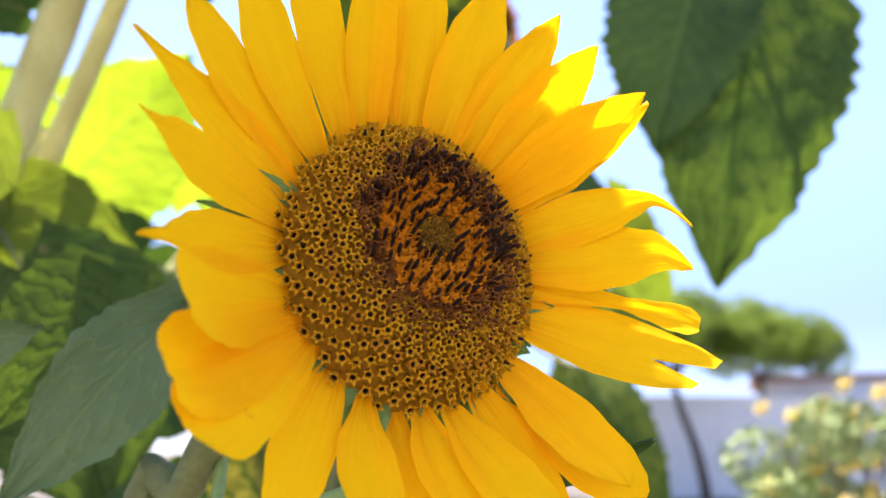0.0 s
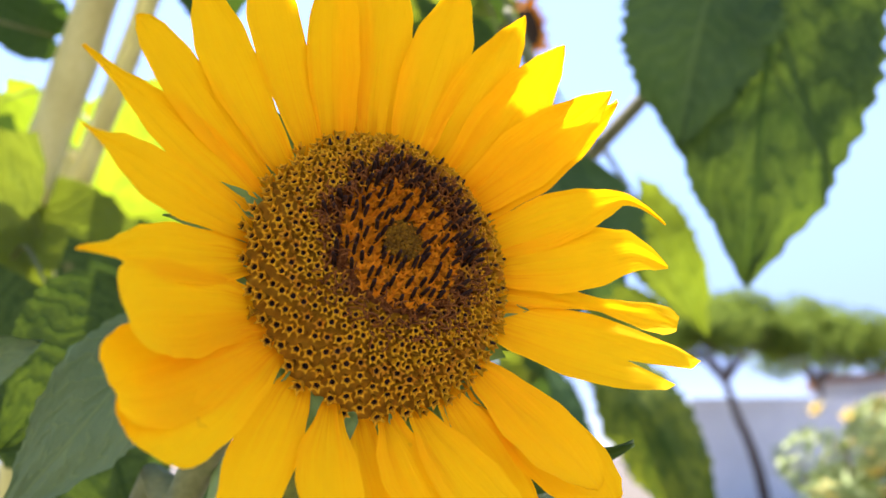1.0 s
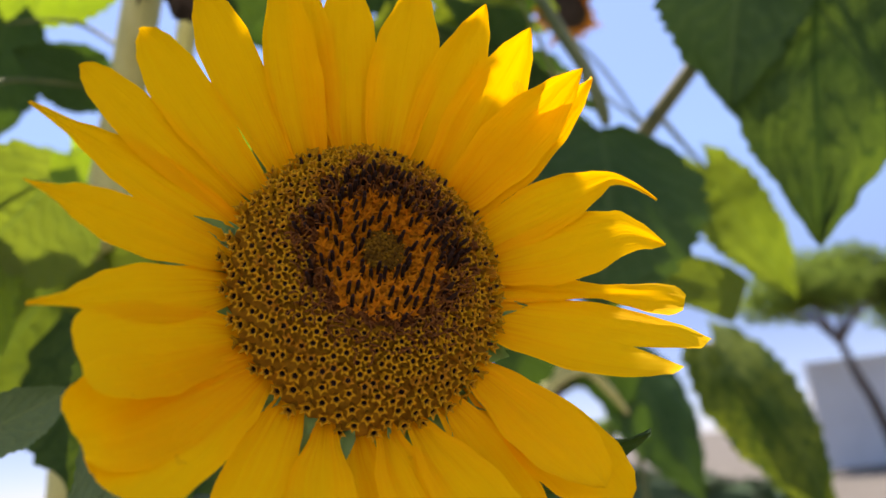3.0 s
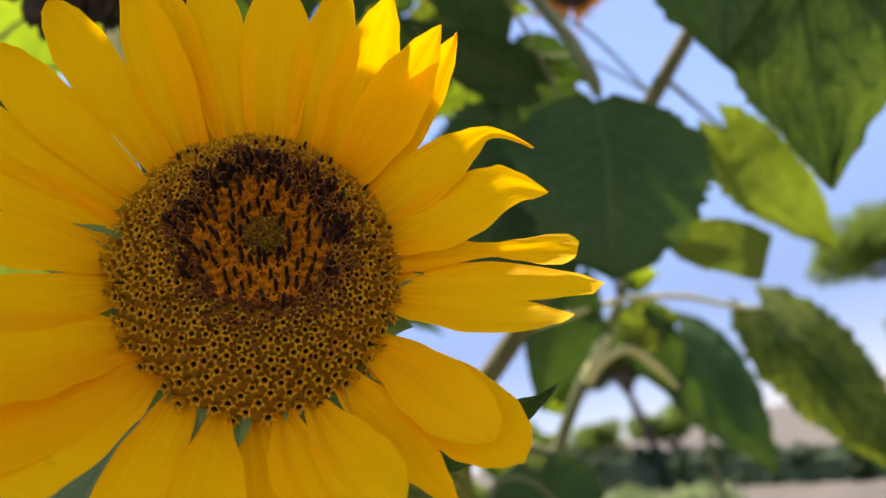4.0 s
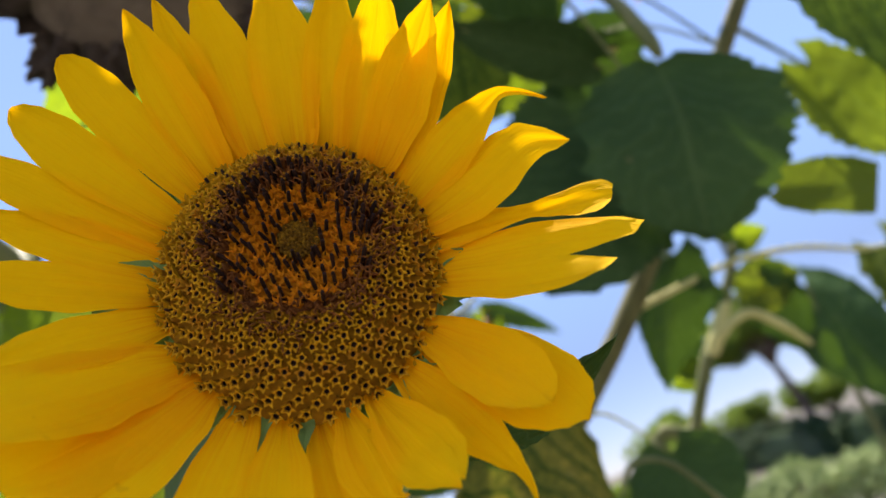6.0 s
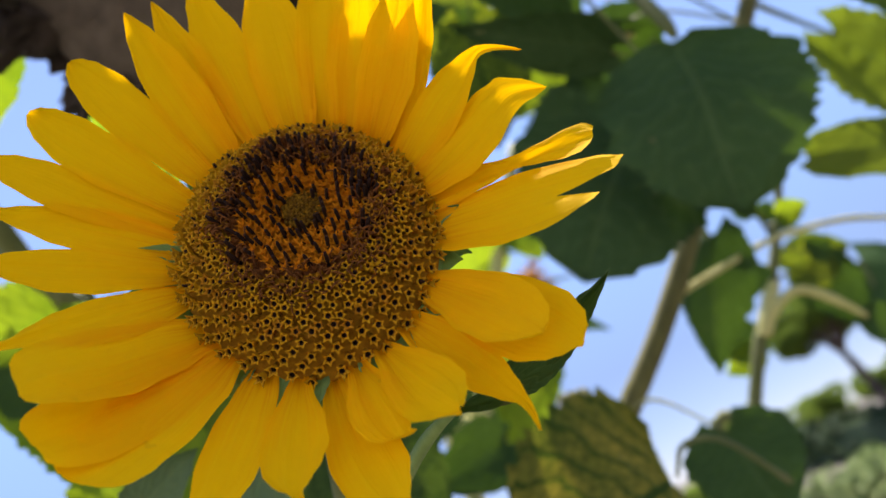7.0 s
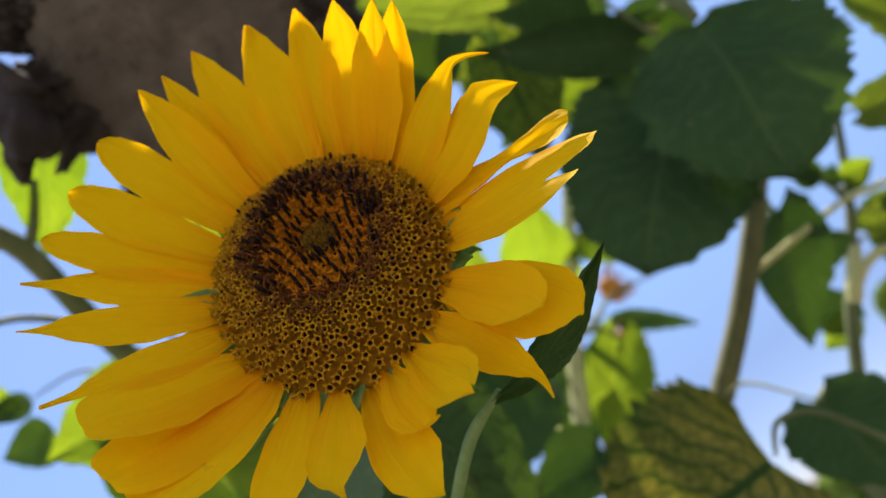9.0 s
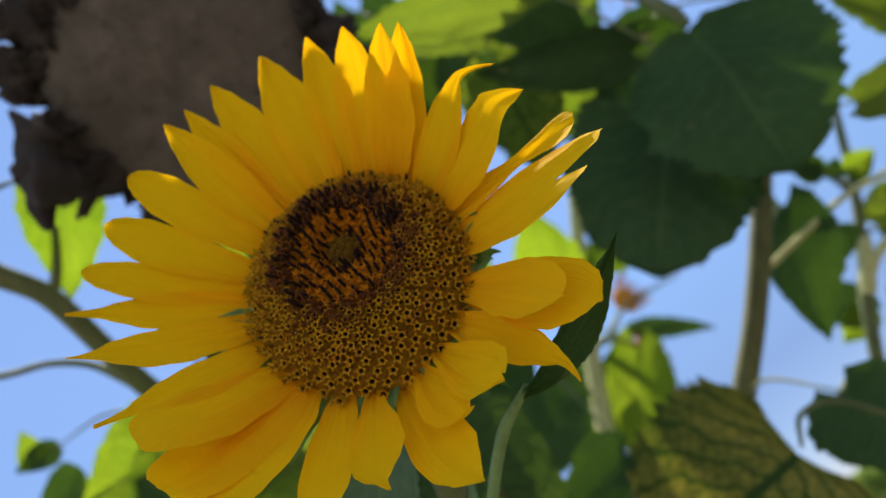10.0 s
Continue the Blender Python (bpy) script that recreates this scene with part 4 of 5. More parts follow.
def side_bloom(parent, centre, face, radius, seed, rays=16, tired=True):
    """A smaller flower head with a brown disc and short orange rays."""
    centre, face = Vector(centre), Vector(face).normalized()
    q = Vector((0, 0, 1)).rotation_difference(face).to_matrix().to_4x4()
    m = Matrix.Translation(centre) @ q
    rng = random.Random(seed)
    bm = bmesh.new()
    n = 24
    rings = [[bm.verts.new(m @ (Vector((r * math.cos(6.2832 * k / n), r * math.sin(6.2832 * k / n), h)) * radius)) for k in range(n)] for r, h in ((0.2, 0.22), (0.45, 0.18), (0.62, 0.02), (0.55, -0.2), (0.2, -0.35))]
    for a, b in zip(rings, rings[1:]):
        for k in range(n):
            bm.faces.new((a[k], b[k], b[(k + 1) % n], a[(k + 1) % n]))
    bm.faces.new(rings[0])
    bm.faces.new(rings[-1][::-1])
    head = part("flower_head", bm, DEAD_EDGE if tired else ORANGE, parent, "smaller orange and brown flower head")
    for k in range(rays):
        a = 6.2832 * k / rays + rng.uniform(-0.1, 0.1)
        d, s = Vector((math.cos(a), math.sin(a), 0)), Vector((-math.sin(a), math.cos(a), 0))
        ln, cu = (rng.uniform(0.25, 0.5), rng.uniform(-0.2, 0.7)) if tired else (rng.uniform(0.4, 0.8), rng.uniform(0.3, 1.0))

        def place(u, v, d=d, s=s, ln=ln, cu=cu):
            return m @ ((d * (0.5 + ln * u) + s * (0.12 * v * profile([(0, 0.7), (0.5, 1), (1, 0.1)], u)) + Vector((0, 0, cu * u * u + 0.04 * v * v))) * radius)

        part("ray", sheet(6, 2, place), ORANGE, head)
    return head


own = thing("sunflower_plant", "leaves on the open sunflower's side shoot", "sunflower plant", "neighbouring sunflowers")
leaf(own, (-0.118, 0.392, 1.519), (-0.182, 0.354, 1.425), 0.052, (0.365, -0.929, -0.060), LEAF_BLUE, seed=1, stem=[(-0.094, 0.355, 1.411), (-0.098, 0.384, 1.460), (-0.106, 0.394, 1.505)], shape=LONG_SHAPE, droop=0.05, fold=0.14, stem_radius=0.0022, stem_material=STALK_FRESH, label="dull grey-green leaf with pale midrib")
leaf(own, (-0.003, 0.315, 1.442), (0.074, 0.296, 1.452), 0.0145, (0.598, -0.749, -0.285), LEAF, seed=2, stem=[(-0.094, 0.355, 1.411), (-0.054, 0.330, 1.425), (-0.024, 0.316, 1.436)], shape=LONG_SHAPE, droop=-0.03, fold=0.3, arc=0.17, twist=0.6, lobe=0.02, stem_radius=0.0022, stem_material=STALK_FRESH)
part("stalk", tube([(-0.165, 0.441, -0.030), (-0.215, 0.391, 0.649), (-0.215, 0.391, 1.149), (-0.215, 0.391, 1.349), (-0.209, 0.381, 1.406)], [0.014, 0.012, 0.009, 0.007, 0.004], 12, wobble=0.12), STALK, own)
part("stalk", tube([(-0.215, 0.391, 1.349), (-0.132, 0.392, 1.392), (-0.094, 0.355, 1.411)], [0.0055, 0.0042, 0.0032], 12, wobble=0.12), STALK_FRESH, own)
leaf(own, (-0.228, 0.347, 1.478), (-0.175, 0.361, 1.500), 0.029, (0.650, -0.741, -0.171), LEAF_BLUE, seed=3, stem=[(-0.287, 0.346, 1.459), (-0.256, 0.347, 1.474)], shape=LONG_SHAPE, lobe=0.03, fold=0.2, stem_radius=0.002)
plant_a = thing("sunflower_plant", "tall sunflower plant with large dark heart-shaped leaves", "sunflower plant", "neighbouring sunflowers")
part("stalk", tube([(-0.374, 1.159, -0.030), (-0.274, 1.109, 1.419), (-0.197, 1.133, 1.489), (-0.075, 1.180, 1.605), (0.072, 1.212, 1.761), (0.222, 1.205, 1.920), (0.321, 1.197, 2.024), (0.425, 1.104, 2.139)], [0.022, 0.0165, 0.016, 0.0155, 0.014, 0.0125, 0.011, 0.009], 12, wobble=0.12), STALK_BROWN, plant_a)
leaf(plant_a, (0.120, 0.905, 1.801), (0.088, 0.870, 1.589), 0.222, (0.331, -0.943, -0.034), LEAF, seed=4, stem=[(0.067, 0.970, 2.012), (0.090, 0.950, 1.940), (0.108, 0.930, 1.882), (0.118, 0.910, 1.823)], droop=0.08, fold=0.05, lobe=0.02, shape=DOME_LEAF, teeth=0.08, stem_radius=0.007, label="large dark green rounded leaf")
leaf(plant_a, (0.042, 0.982, 1.791), (-0.079, 0.852, 1.605), 0.228, (0.419, -0.908, -0.027), LEAF_SHADED, seed=5, stem=[(0.050, 1.207, 1.738), (0.047, 1.106, 1.789)], droop=0.06, fold=0.05, lobe=0.15, shape=ROUND_LEAF, teeth=0.07, label="dark green leaf in shade", stem_radius=0.0019)
leaf(plant_a, (0.298, 0.843, 1.981), (0.249, 0.878, 1.778), 0.173, (-0.230, -0.972, 0.049), LEAF_SHADED, seed=6, stem=[(0.403, 1.124, 2.114), (0.355, 0.998, 2.093)], droop=0.05, teeth=0.09, wave=0.04, stem_radius=0.0019)
leaf(plant_a, (0.386, 0.854, 1.990), (0.302, 0.865, 1.620), 0.236, (-0.308, -0.951, -0.019), LEAF_SUN_PATCHED, seed=7, stem=[(0.321, 1.197, 2.024), (0.355, 0.844, 2.061)], droop=0.05, fold=-0.05, lobe=0.25, teeth=0.06, wave=0.06, label="broad hanging leaf with painted sun patches")
leaf(plant_a, (0.306, 1.394, 1.878), (0.427, 1.474, 1.638), 0.125, (-0.359, -0.927, 0.106), LEAF_OLIVE, seed=8, stem=[(0.222, 1.205, 1.920), (0.254, 1.374, 1.960)], droop=0.12, fold=0.28, wave=0.075, teeth=0.08, twist=0.5)
leaf(plant_a, (0.167, 1.104, 1.659), (0.264, 1.101, 1.605), 0.072, (-0.038, -0.979, 0.201), LEAF_OLIVE, seed=9, stem=[(0.055, 1.209, 1.743), (0.106, 1.161, 1.726)], shape=CUT_LEAF, lobe=0.1, stem_radius=0.0019)
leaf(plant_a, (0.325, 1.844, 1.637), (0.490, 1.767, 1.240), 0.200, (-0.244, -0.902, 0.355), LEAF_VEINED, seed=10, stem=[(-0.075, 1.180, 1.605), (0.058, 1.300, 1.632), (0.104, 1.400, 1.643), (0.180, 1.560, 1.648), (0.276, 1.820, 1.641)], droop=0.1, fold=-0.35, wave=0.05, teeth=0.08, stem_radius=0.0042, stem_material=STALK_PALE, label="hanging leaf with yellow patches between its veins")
leaf(plant_a, (0.007, 1.240, 1.668), (-0.087, 1.260, 1.494), 0.112, (-0.015, -1.000, -0.019), LEAF, seed=11, stem=[(-0.001, 1.196, 1.683), (0.003, 1.215, 1.685)], teeth=0.08, fold=-0.2, stem_radius=0.0019)
leaf(plant_a, (0.096, 1.014, 1.862), (-0.054, 0.912, 1.913), 0.064, (-0.110, -0.667, -0.737), LEAF, seed=12, stem=[(0.138, 1.209, 1.832), (0.119, 1.121, 1.870)], stem_radius=0.0019)
leaf(plant_a, (-0.042, 1.105, 1.987), (-0.190, 1.037, 1.939), 0.122, (0.313, -0.901, -0.299), LEAF_SUNLIT, seed=13, stem=[(0.134, 1.209, 1.827), (0.055, 1.162, 1.930)], stem_radius=0.0019)
leaf(plant_a, (0.041, 0.832, 1.952), (-0.112, 0.684, 2.000), 0.081, (0.043, -0.678, -0.733), LEAF_OLIVE, seed=14, stem=[(0.082, 0.911, 1.784), (0.064, 0.875, 1.883)], stem_radius=0.0019)
leaf(plant_a, (-0.002, 0.873, 2.054), (0.023, 0.978, 1.911), 0.114, (-0.018, -0.743, -0.669), LEAF, seed=15, stem=[(0.041, 0.832, 1.952), (0.022, 0.850, 2.012)], stem_radius=0.0019)
leaf(plant_a, (-0.194, 1.044, 2.289), (-0.212, 1.159, 2.141), 0.145, (0.250, -0.750, -0.613), LEAF_SUNLIT, seed=16, stem=[(-0.042, 1.105, 1.987), (-0.110, 1.078, 2.164)], stem_radius=0.0019)
leaf(plant_a, (-0.220, 1.072, 2.398), (-0.318, 1.207, 2.199), 0.166, (0.278, -0.725, -0.630), LEAF, seed=17, stem=[(-0.194, 1.044, 2.289), (-0.205, 1.057, 2.352)], stem_radius=0.0019)
leaf(plant_a, (-0.100, 0.884, 1.393), (-0.231, 0.746, 1.368), 0.232, (0.588, -0.801, 0.110), LEAF_MOTTLED, seed=18, stem=[(-0.025, 0.975, 1.341), (-0.057, 0.936, 1.405), (-0.088, 0.907, 1.417)], droop=0.1, lobe=0.03, teeth=0.08, shape=ROUND_LEAF, stem_radius=0.0026, label="leaf yellowed between dark veins")
leaf(plant_a, (-0.062, 1.000, 1.416), (-0.044, 0.970, 1.305), 0.129, (0.364, -0.901, 0.235), LEAF, seed=19, stem=[(-0.190, 1.136, 1.495), (-0.133, 1.075, 1.484)], stem_radius=0.0019)
part("leaf_stalk", tube([(-0.070, 0.849, 1.932), (-0.032, 0.873, 1.912), (0.001, 0.904, 1.893), (0.078, 1.003, 1.878)], [0.003, 0.004, 0.004, 0.004], 12, wobble=0.12), STALK_PALE, plant_a)
leaf(plant_a, (0.054, 0.947, 1.845), (-0.075, 0.832, 1.932), 0.082, (-0.095, -0.708, -0.700), LEAF_SHADED, seed=20, stem=[(0.112, 1.210, 1.804), (0.086, 1.092, 1.855)], lobe=0.1, stem_radius=0.0019)
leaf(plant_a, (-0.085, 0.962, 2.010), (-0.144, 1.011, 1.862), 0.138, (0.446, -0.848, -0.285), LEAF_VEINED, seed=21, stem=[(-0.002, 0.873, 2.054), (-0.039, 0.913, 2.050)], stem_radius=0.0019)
leaf(plant_a, (0.051, 1.013, 2.026), (-0.174, 0.871, 2.135), 0.103, (0.406, -0.816, -0.412), LEAF_OLIVE, seed=22, stem=[(0.199, 1.206, 1.896), (0.132, 1.119, 1.987)], stem_radius=0.0019)
leaf(plant_a, (-0.194, 1.257, 2.392), (-0.368, 1.256, 2.317), 0.210, (0.486, -0.777, -0.401), LEAF, seed=23, stem=[(-0.220, 1.072, 2.398), (-0.208, 1.155, 2.418)], stem_radius=0.0019)
leaf(plant_a, (-0.103, 1.002, 1.785), (-0.078, 1.009, 1.624), 0.134, (0.425, -0.901, -0.093), LEAF_SHADED, seed=24, stem=[(-0.017, 1.193, 1.666), (-0.056, 1.107, 1.749)], lobe=0.1, teeth=0.08, stem_radius=0.0019)
leaf(plant_a, (-0.035, 1.292, 2.248), (-0.004, 1.356, 2.140), 0.186, (0.067, -0.865, -0.497), LEAF, seed=25, stem=[(-0.194, 1.257, 2.392), (-0.122, 1.273, 2.354)], stem_radius=0.0019)
leaf(plant_a, (0.002, 1.326, 2.091), (0.052, 1.390, 1.944), 0.190, (0.038, -0.919, -0.392), LEAF, seed=26, stem=[(0.201, 1.206, 1.898), (0.111, 1.260, 2.021)], stem_radius=0.0019)
side_bloom(plant_a, (0.130, 1.700, 2.405), (-0.500, -0.300, -0.650), 0.10, 4, 24)
part("leaf_stalk", tube([(0.067, 0.970, 2.012), (0.080, 1.180, 2.330), (0.150, 1.640, 2.560), (0.160, 1.720, 2.440)], [0.009, 0.009, 0.008, 0.008], 12, wobble=0.12), STALK, plant_a)
part("leaf_stalk", tube([(0.067, 0.970, 2.012), (0.060, 1.060, 2.190), (0.220, 1.130, 2.240), (0.425, 1.104, 2.139)], [0.009, 0.009, 0.009, 0.009], 12, wobble=0.12), STALK, plant_a)
plant_b = thing("sunflower_plant", "slender sunflower plant with small leaves", "sunflower plant", "neighbouring sunflowers")
part("stalk", tube([(-0.191, 1.525, -0.030), (-0.191, 1.475, 1.311), (-0.107, 1.495, 1.437), (-0.044, 1.500, 1.529), (0.010, 1.518, 1.597), (0.080, 1.538, 1.694), (0.148, 1.516, 1.796), (0.261, 1.511, 1.957)], [0.016, 0.012, 0.0115, 0.011, 0.010, 0.008, 0.007, 0.004], 12, wobble=0.12), STALK, plant_b)
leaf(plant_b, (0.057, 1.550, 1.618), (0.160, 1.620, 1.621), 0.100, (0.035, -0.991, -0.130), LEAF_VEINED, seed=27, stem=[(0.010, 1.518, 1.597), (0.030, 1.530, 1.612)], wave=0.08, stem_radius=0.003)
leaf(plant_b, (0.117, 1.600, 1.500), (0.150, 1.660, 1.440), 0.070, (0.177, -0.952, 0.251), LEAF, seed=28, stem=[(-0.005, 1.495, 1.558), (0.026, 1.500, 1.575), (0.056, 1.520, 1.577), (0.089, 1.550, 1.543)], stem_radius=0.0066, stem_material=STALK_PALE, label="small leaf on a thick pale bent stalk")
# pale sleeve round the stalk paints its sunlit stretch
part("sunlit_stalk_piece", tube([(-0.030, 1.497, 1.536), (-0.014, 1.496, 1.556), (0.004, 1.500, 1.580), (0.027, 1.508, 1.607)], [0.011, 0.0130, 0.0122, 0.010], 12, wobble=0.15), STALK_PALE, plant_b, "pale stalk piece coloured as if sunlit")
leaf(plant_b, (-0.064, 1.600, 1.528), (-0.109, 1.600, 1.629), 0.080, (0.054, -0.955, -0.291), LEAF, seed=29, stem=[(-0.051, 1.499, 1.519), (-0.056, 1.550, 1.528)], stem_radius=0.0019)
leaf(plant_b, (-0.064, 1.600, 1.528), (-0.133, 1.600, 1.515), 0.060, (0.161, -0.984, -0.080), LEAF_SUNLIT, seed=30, stem=[(-0.050, 1.499, 1.520), (-0.056, 1.550, 1.526)], stem_radius=0.0019)
leaf(plant_b, (0.071, 1.393, 1.702), (0.041, 1.329, 1.739), 0.040, (0.065, -0.961, -0.270), LEAF, seed=31, stem=[(0.071, 1.452, 1.673), (0.074, 1.417, 1.690)], lobe=0.05, stem_radius=0.002)
leaf(plant_b, (0.092, 1.400, 1.680), (0.140, 1.402, 1.674), 0.041, (0.020, -0.972, -0.234), LEAF_SUNLIT, seed=32, stem=[(0.064, 1.534, 1.673), (0.077, 1.473, 1.692)], lobe=0.05, stem_radius=0.0019)
leaf(plant_b, (0.009, 1.503, 1.652), (-0.017, 1.510, 1.600), 0.072, (0.099, -0.978, -0.184), LEAF, seed=33, stem=[(0.034, 1.525, 1.630), (0.023, 1.515, 1.645)], lobe=0.05, stem_radius=0.0019)
leaf(plant_b, (0.087, 1.600, 1.625), (0.113, 1.620, 1.480), 0.110, (0.081, -0.987, -0.141), LEAF, seed=34, stem=[(0.042, 1.527, 1.641), (0.060, 1.568, 1.640)], stem_radius=0.0019, wave=0.08)
leaf(plant_b, (0.066, 1.385, 1.697), (0.041, 1.353, 1.733), 0.037, (0.069, -0.967, -0.246), LEAF, seed=35, stem=[(0.062, 1.533, 1.670), (0.064, 1.466, 1.700)], lobe=0.05, stem_radius=0.0019)
leaf(plant_b, (0.067, 1.417, 1.690), (0.096, 1.414, 1.710), 0.034, (0.047, -0.972, -0.228), LEAF, seed=36, stem=[(0.063, 1.533, 1.670), (0.065, 1.481, 1.693)], lobe=0.05, stem_radius=0.0019)
leaf(plant_b, (0.085, 1.421, 1.675), (0.132, 1.423, 1.672), 0.038, (0.028, -0.978, -0.209), LEAF, seed=37, stem=[(0.062, 1.533, 1.669), (0.072, 1.483, 1.686)], lobe=0.05, stem_radius=0.0019)
leaf(plant_b, (0.097, 1.553, 1.626), (0.139, 1.553, 1.632), 0.052, (0.019, -0.987, -0.163), LEAF, seed=38, stem=[(0.056, 1.531, 1.660), (0.074, 1.541, 1.652)], lobe=0.05, stem_radius=0.0019)
plant_c = thing("sunflower_plant", "pale-stalked sunflower with orange buds and bright leaves", "sunflower plant", "neighbouring sunflowers")
part("stalk", tube([(-0.617, 1.537, -0.030), (-0.617, 1.437, 1.513), (-0.546, 1.455, 1.632), (-0.470, 1.504, 1.799), (-0.369, 1.538, 1.967), (-0.266, 1.558, 2.118)], [0.022, 0.017, 0.0165, 0.016, 0.014, 0.011], 12, wobble=0.12), STALK_PALE, plant_c)
leaf(plant_c, (-0.419, 1.590, 1.762), (-0.549, 1.472, 1.518), 0.137, (0.516, -0.807, -0.289), LEAF_SUNLIT, seed=39, stem=[(-0.470, 1.504, 1.799), (-0.433, 1.554, 1.793)])
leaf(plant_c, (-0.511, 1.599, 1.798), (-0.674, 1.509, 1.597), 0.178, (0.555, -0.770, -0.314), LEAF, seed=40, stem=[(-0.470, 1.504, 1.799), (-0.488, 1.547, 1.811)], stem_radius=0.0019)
leaf(plant_c, (-0.463, 1.527, 1.906), (-0.351, 1.434, 2.079), 0.162, (0.330, -0.862, -0.385), LEAF_SUNLIT, seed=41, stem=[(-0.369, 1.538, 1.967), (-0.409, 1.538, 1.934)])
leaf(plant_c, (-0.338, 1.548, 1.970), (-0.317, 1.537, 1.868), 0.092, (0.282, -0.897, -0.339), LEAF_SUNLIT, seed=42, stem=[(-0.357, 1.541, 1.984), (-0.348, 1.544, 1.981)], stem_radius=0.0019)
leaf(plant_c, (-0.411, 1.135, 1.708), (-0.585, 0.950, 1.584), 0.200, (0.490, -0.839, -0.236), LEAF, seed=43, stem=[(-0.519, 1.472, 1.690), (-0.452, 1.340, 1.738)], label="broad leaf in deep shade", stem_radius=0.0019)
leaf(plant_c, (-0.276, 0.934, 1.508), (-0.343, 0.844, 1.484), 0.087, (0.468, -0.871, -0.150), LEAF, seed=44, stem=[(-0.411, 1.135, 1.708), (-0.340, 1.040, 1.658)], stem_radius=0.0019)
leaf(plant_c, (-0.540, 1.945, 1.908), (-0.393, 2.024, 1.779), 0.058, (0.518, -0.855, 0.042), LEAF, seed=45, stem=[(-0.511, 1.599, 1.798), (-0.524, 1.755, 1.891)], lobe=0.03, stem_radius=0.0019)
side_bloom(plant_c, (-0.494, 1.945, 1.962), (0.843, -0.525, -0.116), 0.055, 7, 12, False)
side_bloom(plant_c, (-0.546, 1.961, 1.843), (0.850, -0.523, -0.068), 0.052, 8, 12, False)
part("stalk", tube([(-0.470, 1.504, 1.799), (-0.474, 1.657, 1.841), (-0.486, 1.901, 1.935), (-0.390, 2.087, 1.955)], [0.008, 0.007, 0.005, 0.003], 12, wobble=0.12), STALK, plant_c)
part("stalk", tube([(-0.474, 1.657, 1.841), (-0.521, 1.856, 1.858), (-0.552, 1.960, 1.840)], [0.005, 0.004, 0.004], 12, wobble=0.12), STALK, plant_c)
plant_d = thing("sunflower_plant", "old sunflower with drooping dried brown head", "sunflower plant", "neighbouring sunflowers")
dead_head(plant_d, (-0.157, 0.447, 1.903), (0.170, -0.556, -0.813), 0.119)
part("withered_bract", tube([(-0.240, 0.369, 1.903), (-0.260, 0.362, 1.892), (-0.260, 0.362, 1.864), (-0.283, 0.363, 1.859), (-0.290, 0.365, 1.837)], [0.026, 0.019, 0.022, 0.011, 0.004], 18, wobble=0.7, seed=2), DEAD_EDGE, plant_d)
part("stalk", tube([(-0.348, 0.685, -0.030), (-0.554, 0.672, 1.683), (-0.498, 0.585, 1.788), (-0.492, 0.543, 1.825), (-0.440, 0.447, 1.900), (-0.419, 0.374, 1.938), (-0.287, 0.312, 1.966), (-0.112, 0.367, 2.091), (-0.105, 0.442, 2.019), (-0.166, 0.475, 1.943)], [0.024, 0.017, 0.0125, 0.012, 0.0115, 0.011, 0.011, 0.011, 0.012, 0.014], 12, wobble=0.12), STALK, plant_d)
part("leaf_stalk", tube([(-0.440, 0.447, 1.900), (-0.415, 0.449, 1.924), (-0.388, 0.445, 1.951)], [0.006, 0.005, 0.004], 12, wobble=0.12), STALK, plant_d)
leaf(plant_d, (-0.345, 0.443, 1.988), (-0.434, 0.462, 1.895), 0.081, (0.595, -0.460, -0.659), LEAF_SUNLIT, seed=46, stem=[(-0.378, 0.355, 1.946), (-0.363, 0.394, 1.977)], stem_radius=0.0019)
leaf(plant_d, (-0.542, 0.616, 1.794), (-0.587, 0.490, 1.755), 0.128, (0.819, -0.502, -0.277), LEAF_SUNLIT, seed=47, stem=[(-0.509, 0.603, 1.766), (-0.524, 0.609, 1.784)], stem_radius=0.0019)
leaf(plant_d, (-0.445, 0.485, 1.657), (-0.447, 0.457, 1.689), 0.050, (0.739, -0.539, -0.405), LEAF, seed=48, stem=[(-0.503, 0.593, 1.779), (-0.477, 0.544, 1.745)], stem_radius=0.0019)
leaf(plant_d, (-0.824, 0.635, 1.980), (-0.861, 0.584, 1.969), 0.040, (0.760, -0.438, -0.481), LEAF, seed=49, stem=[(-0.542, 0.616, 1.794), (-0.669, 0.624, 1.918)], lobe=0.03, stem_radius=0.0019)
leaf(plant_d, (-0.849, 0.609, 1.965), (-0.827, 0.592, 2.014), 0.040, (0.756, -0.431, -0.492), LEAF_SUNLIT, seed=50, stem=[(-0.824, 0.635, 1.980), (-0.835, 0.623, 1.978)], lobe=0.03, stem_radius=0.0019)
leaf(plant_d, (-0.763, 0.616, 1.883), (-0.798, 0.562, 1.877), 0.066, (0.772, -0.457, -0.442), LEAF, seed=51, stem=[(-0.518, 0.616, 1.751), (-0.628, 0.616, 1.844)], lobe=0.03, stem_radius=0.0019)
part("leaf_stalk", tube([(-0.599, 0.381, 1.924), (-0.572, 0.451, 1.913), (-0.552, 0.490, 1.909), (-0.538, 0.530, 1.892), (-0.501, 0.548, 1.826)], [0.004, 0.004, 0.004, 0.005, 0.006], 12, wobble=0.12), STALK, plant_d)
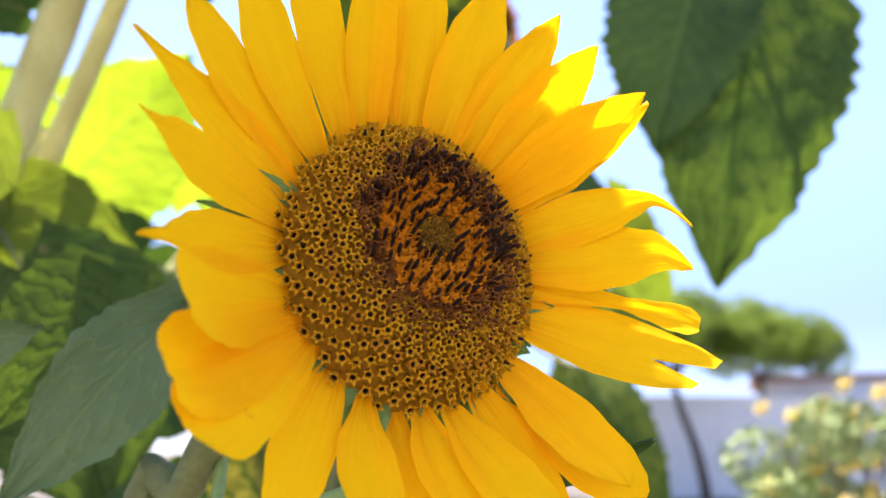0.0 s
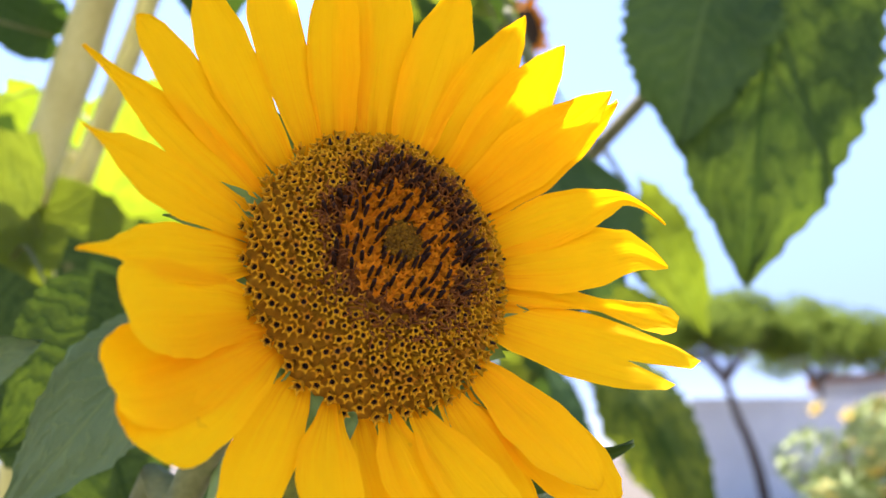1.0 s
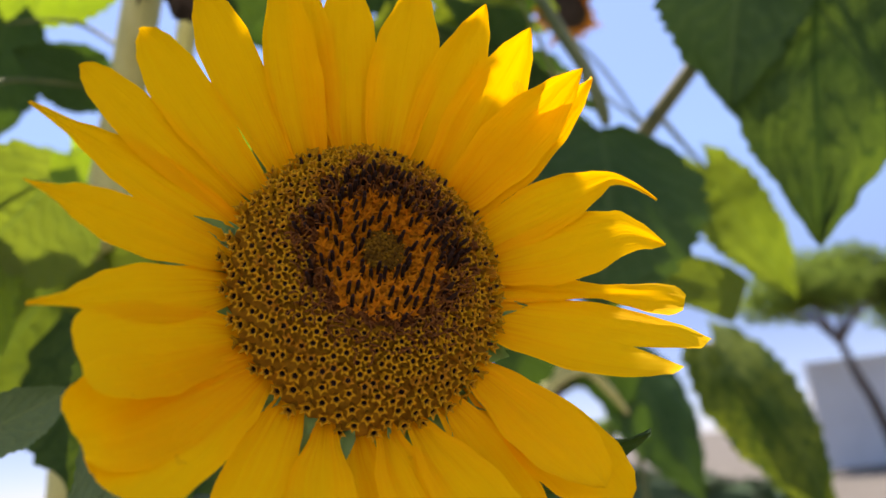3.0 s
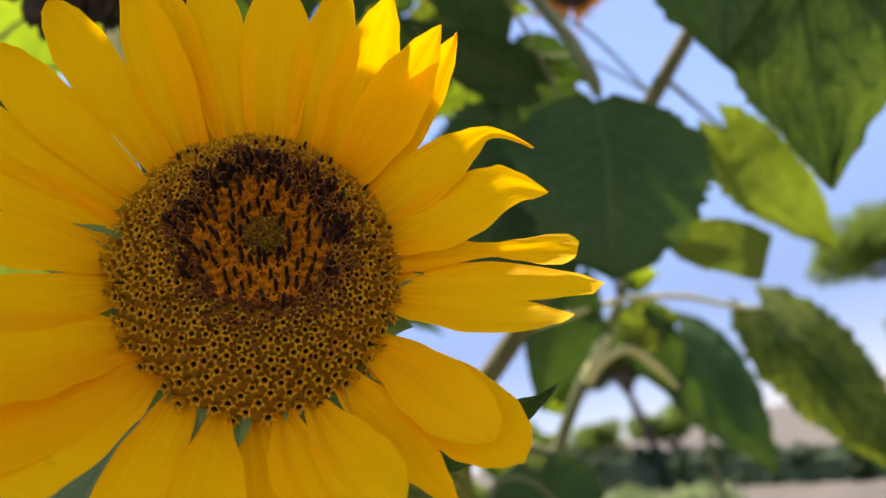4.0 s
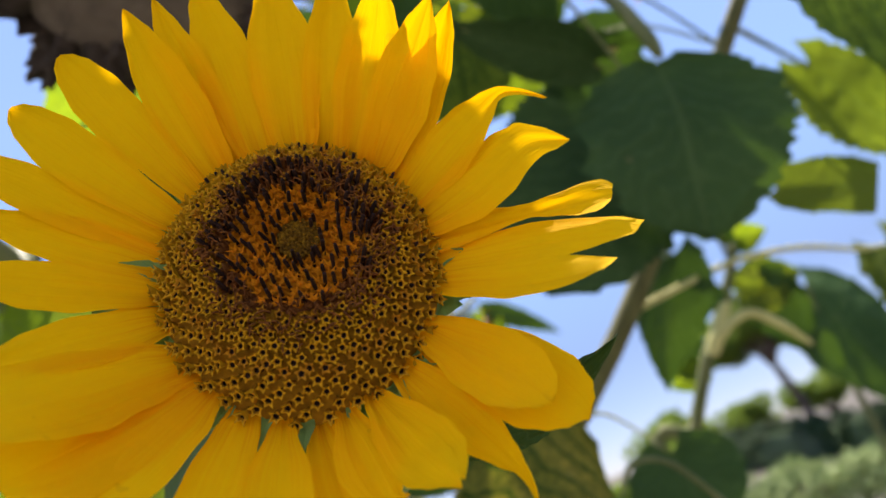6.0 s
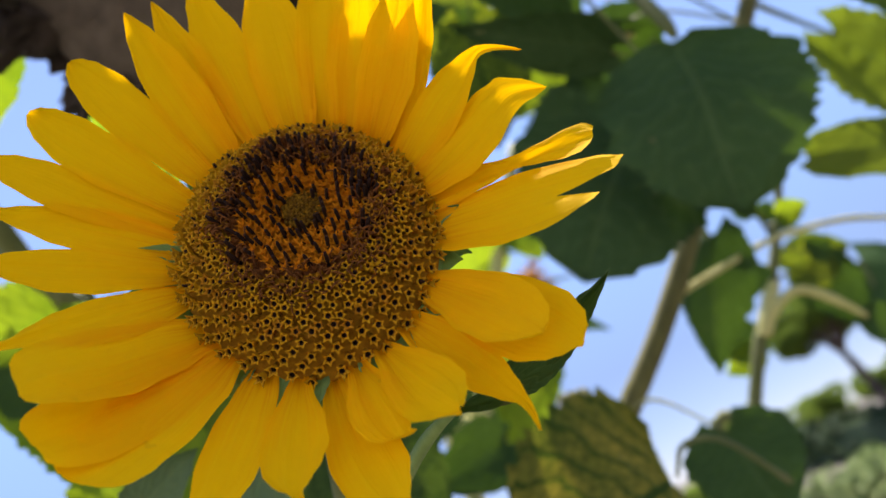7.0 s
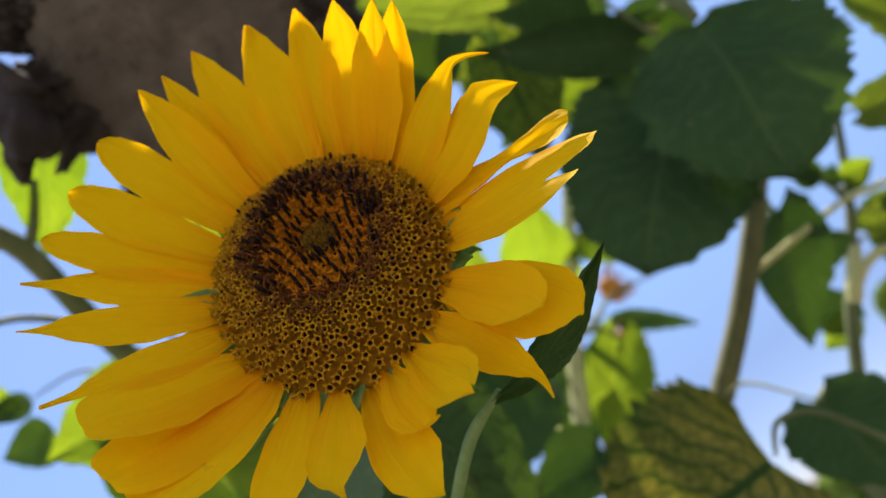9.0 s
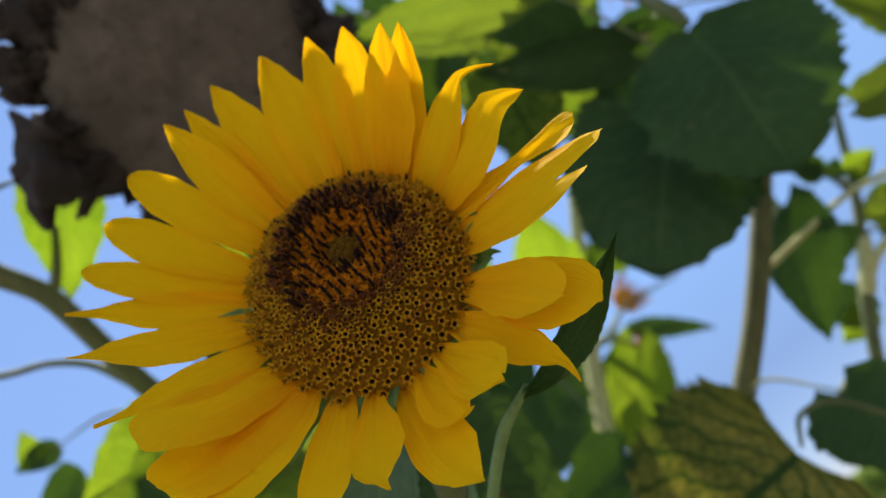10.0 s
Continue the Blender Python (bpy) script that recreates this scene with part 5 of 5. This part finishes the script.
leaf(plant_d, (-0.473, 0.856, 2.153), (-0.657, 0.788, 2.057), 0.172, (0.528, -0.642, -0.556), LEAF_SUNLIT, seed=52, stem=[(-0.542, 0.616, 1.794), (-0.511, 0.724, 2.008)], label="sunlit yellow-green leaf with small holes", stem_radius=0.0019)
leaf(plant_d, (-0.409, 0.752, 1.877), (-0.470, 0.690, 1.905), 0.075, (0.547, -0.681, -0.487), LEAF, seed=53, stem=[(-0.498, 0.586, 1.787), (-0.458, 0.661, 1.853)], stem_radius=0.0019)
leaf(plant_d, (-0.489, 0.550, 1.740), (-0.405, 0.575, 1.515), 0.166, (0.814, -0.499, -0.299), LEAF_SUNLIT, seed=54, stem=[(-0.502, 0.591, 1.781), (-0.496, 0.573, 1.769)], stem_radius=0.0019)
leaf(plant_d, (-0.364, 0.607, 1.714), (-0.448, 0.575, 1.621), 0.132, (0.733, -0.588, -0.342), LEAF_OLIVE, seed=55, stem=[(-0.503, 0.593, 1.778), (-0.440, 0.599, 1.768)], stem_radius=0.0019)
leaf(plant_d, (-0.451, 0.753, 1.685), (-0.531, 0.667, 1.490), 0.191, (0.793, -0.563, -0.233), LEAF_OLIVE, seed=56, stem=[(-0.553, 0.673, 1.672), (-0.507, 0.709, 1.694)], stem_radius=0.0019)
leaf(plant_d, (-0.207, 0.526, 1.540), (-0.245, 0.456, 1.454), 0.103, (0.556, -0.819, -0.143), LEAF_SUN_PATCHED, seed=57, stem=[(-0.330, 0.759, 1.444), (-0.249, 0.624, 1.516)], stem_radius=0.0022, label="leaf in the flower's shade")
leaf(plant_d, (-0.563, 0.674, 1.635), (-0.581, 0.616, 1.494), 0.134, (0.814, -0.548, -0.195), LEAF_SUNLIT, seed=58)
leaf(plant_d, (-0.219, 0.657, 1.969), (-0.254, 0.715, 1.871), 0.112, (0.363, -0.740, -0.567), LEAF, seed=59, stem=[(-0.166, 0.475, 1.943), (-0.190, 0.557, 1.978)], stem_radius=0.0019)
plant_e = thing("sunflower_plant", "sunflower with thick pale stalks and glowing leaves", "sunflower plant", "neighbouring sunflowers")
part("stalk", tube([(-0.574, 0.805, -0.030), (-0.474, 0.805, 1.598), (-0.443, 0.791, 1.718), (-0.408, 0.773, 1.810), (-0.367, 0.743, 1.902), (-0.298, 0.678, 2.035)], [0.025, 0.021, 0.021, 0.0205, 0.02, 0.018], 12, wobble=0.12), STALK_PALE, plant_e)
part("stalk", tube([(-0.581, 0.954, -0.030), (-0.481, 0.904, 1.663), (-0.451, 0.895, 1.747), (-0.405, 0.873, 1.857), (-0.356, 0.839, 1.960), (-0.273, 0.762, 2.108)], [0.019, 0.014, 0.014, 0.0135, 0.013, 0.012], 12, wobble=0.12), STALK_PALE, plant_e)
leaf(plant_e, (-0.337, 0.649, 1.595), (-0.241, 0.651, 1.391), 0.195, (0.365, -0.907, 0.211), LEAF_SUN_PATCHED, seed=60, stem=[(-0.462, 0.799, 1.645), (-0.406, 0.732, 1.647)], fold=0.05, label="large shaded leaf below the flower", stem_radius=0.0019)
leaf(plant_e, (-0.452, 0.792, 1.698), (-0.306, 0.817, 1.648), 0.108, (0.384, -0.914, 0.132), LEAF_OLIVE, seed=61)
leaf(plant_e, (-0.535, 1.126, 1.800), (-0.359, 1.107, 2.016), 0.233, (0.345, -0.868, -0.357), LEAF_SUNLIT, seed=62, stem=[(-0.452, 0.895, 1.745), (-0.489, 0.999, 1.800)], label="large glowing yellow-green leaf", stem_radius=0.0019)
leaf(plant_e, (-0.632, 1.018, 1.941), (-0.580, 1.099, 1.816), 0.134, (0.466, -0.819, -0.335), LEAF_SUNLIT, seed=63, stem=[(-0.419, 0.880, 1.823), (-0.515, 0.942, 1.910)], stem_radius=0.0019)
leaf(plant_e, (-0.534, 0.760, 1.991), (-0.597, 0.797, 1.853), 0.114, (0.550, -0.710, -0.440), LEAF, seed=64, stem=[(-0.367, 0.743, 1.902), (-0.442, 0.751, 1.964)], stem_radius=0.0019)
leaf(plant_e, (-0.509, 0.873, 1.823), (-0.558, 0.882, 1.716), 0.114, (0.521, -0.799, -0.300), LEAF, seed=65, stem=[(-0.432, 0.886, 1.793), (-0.466, 0.880, 1.816)], stem_radius=0.0019)
leaf(plant_e, (-0.320, 0.916, 2.126), (-0.307, 0.991, 2.021), 0.141, (0.294, -0.796, -0.530), LEAF, seed=66, stem=[(-0.304, 0.791, 2.052), (-0.311, 0.848, 2.103)], stem_radius=0.0019)
leaf(plant_e, (-0.137, 1.057, 2.175), (-0.106, 1.107, 2.105), 0.179, (0.123, -0.833, -0.540), LEAF, seed=67, stem=[(-0.320, 0.916, 2.126), (-0.238, 0.980, 2.176)], stem_radius=0.0019)
leaf(plant_e, (-0.219, 0.656, 1.366), (-0.202, 0.666, 1.444), 0.097, (0.298, -0.953, 0.058), LEAF, seed=68, stem=[(-0.487, 0.805, 1.382), (-0.367, 0.738, 1.412)], stem_radius=0.0019)
plant_f = thing("sunflower_plant", "low sunflower shoot with a dull hanging leaf", "sunflower plant", "neighbouring sunflowers")
part("stalk", tube([(0.122, 2.364, -0.030), (0.152, 2.334, 0.981), (0.162, 2.324, 1.531), (0.172, 2.314, 1.681)], [0.012, 0.010, 0.007, 0.003], 12, wobble=0.12), STALK, plant_f)
leaf(plant_f, (0.172, 2.314, 1.681), (0.307, 2.259, 1.278), 0.235, (0.227, -0.972, -0.058), LEAF, seed=69, fold=-0.2)
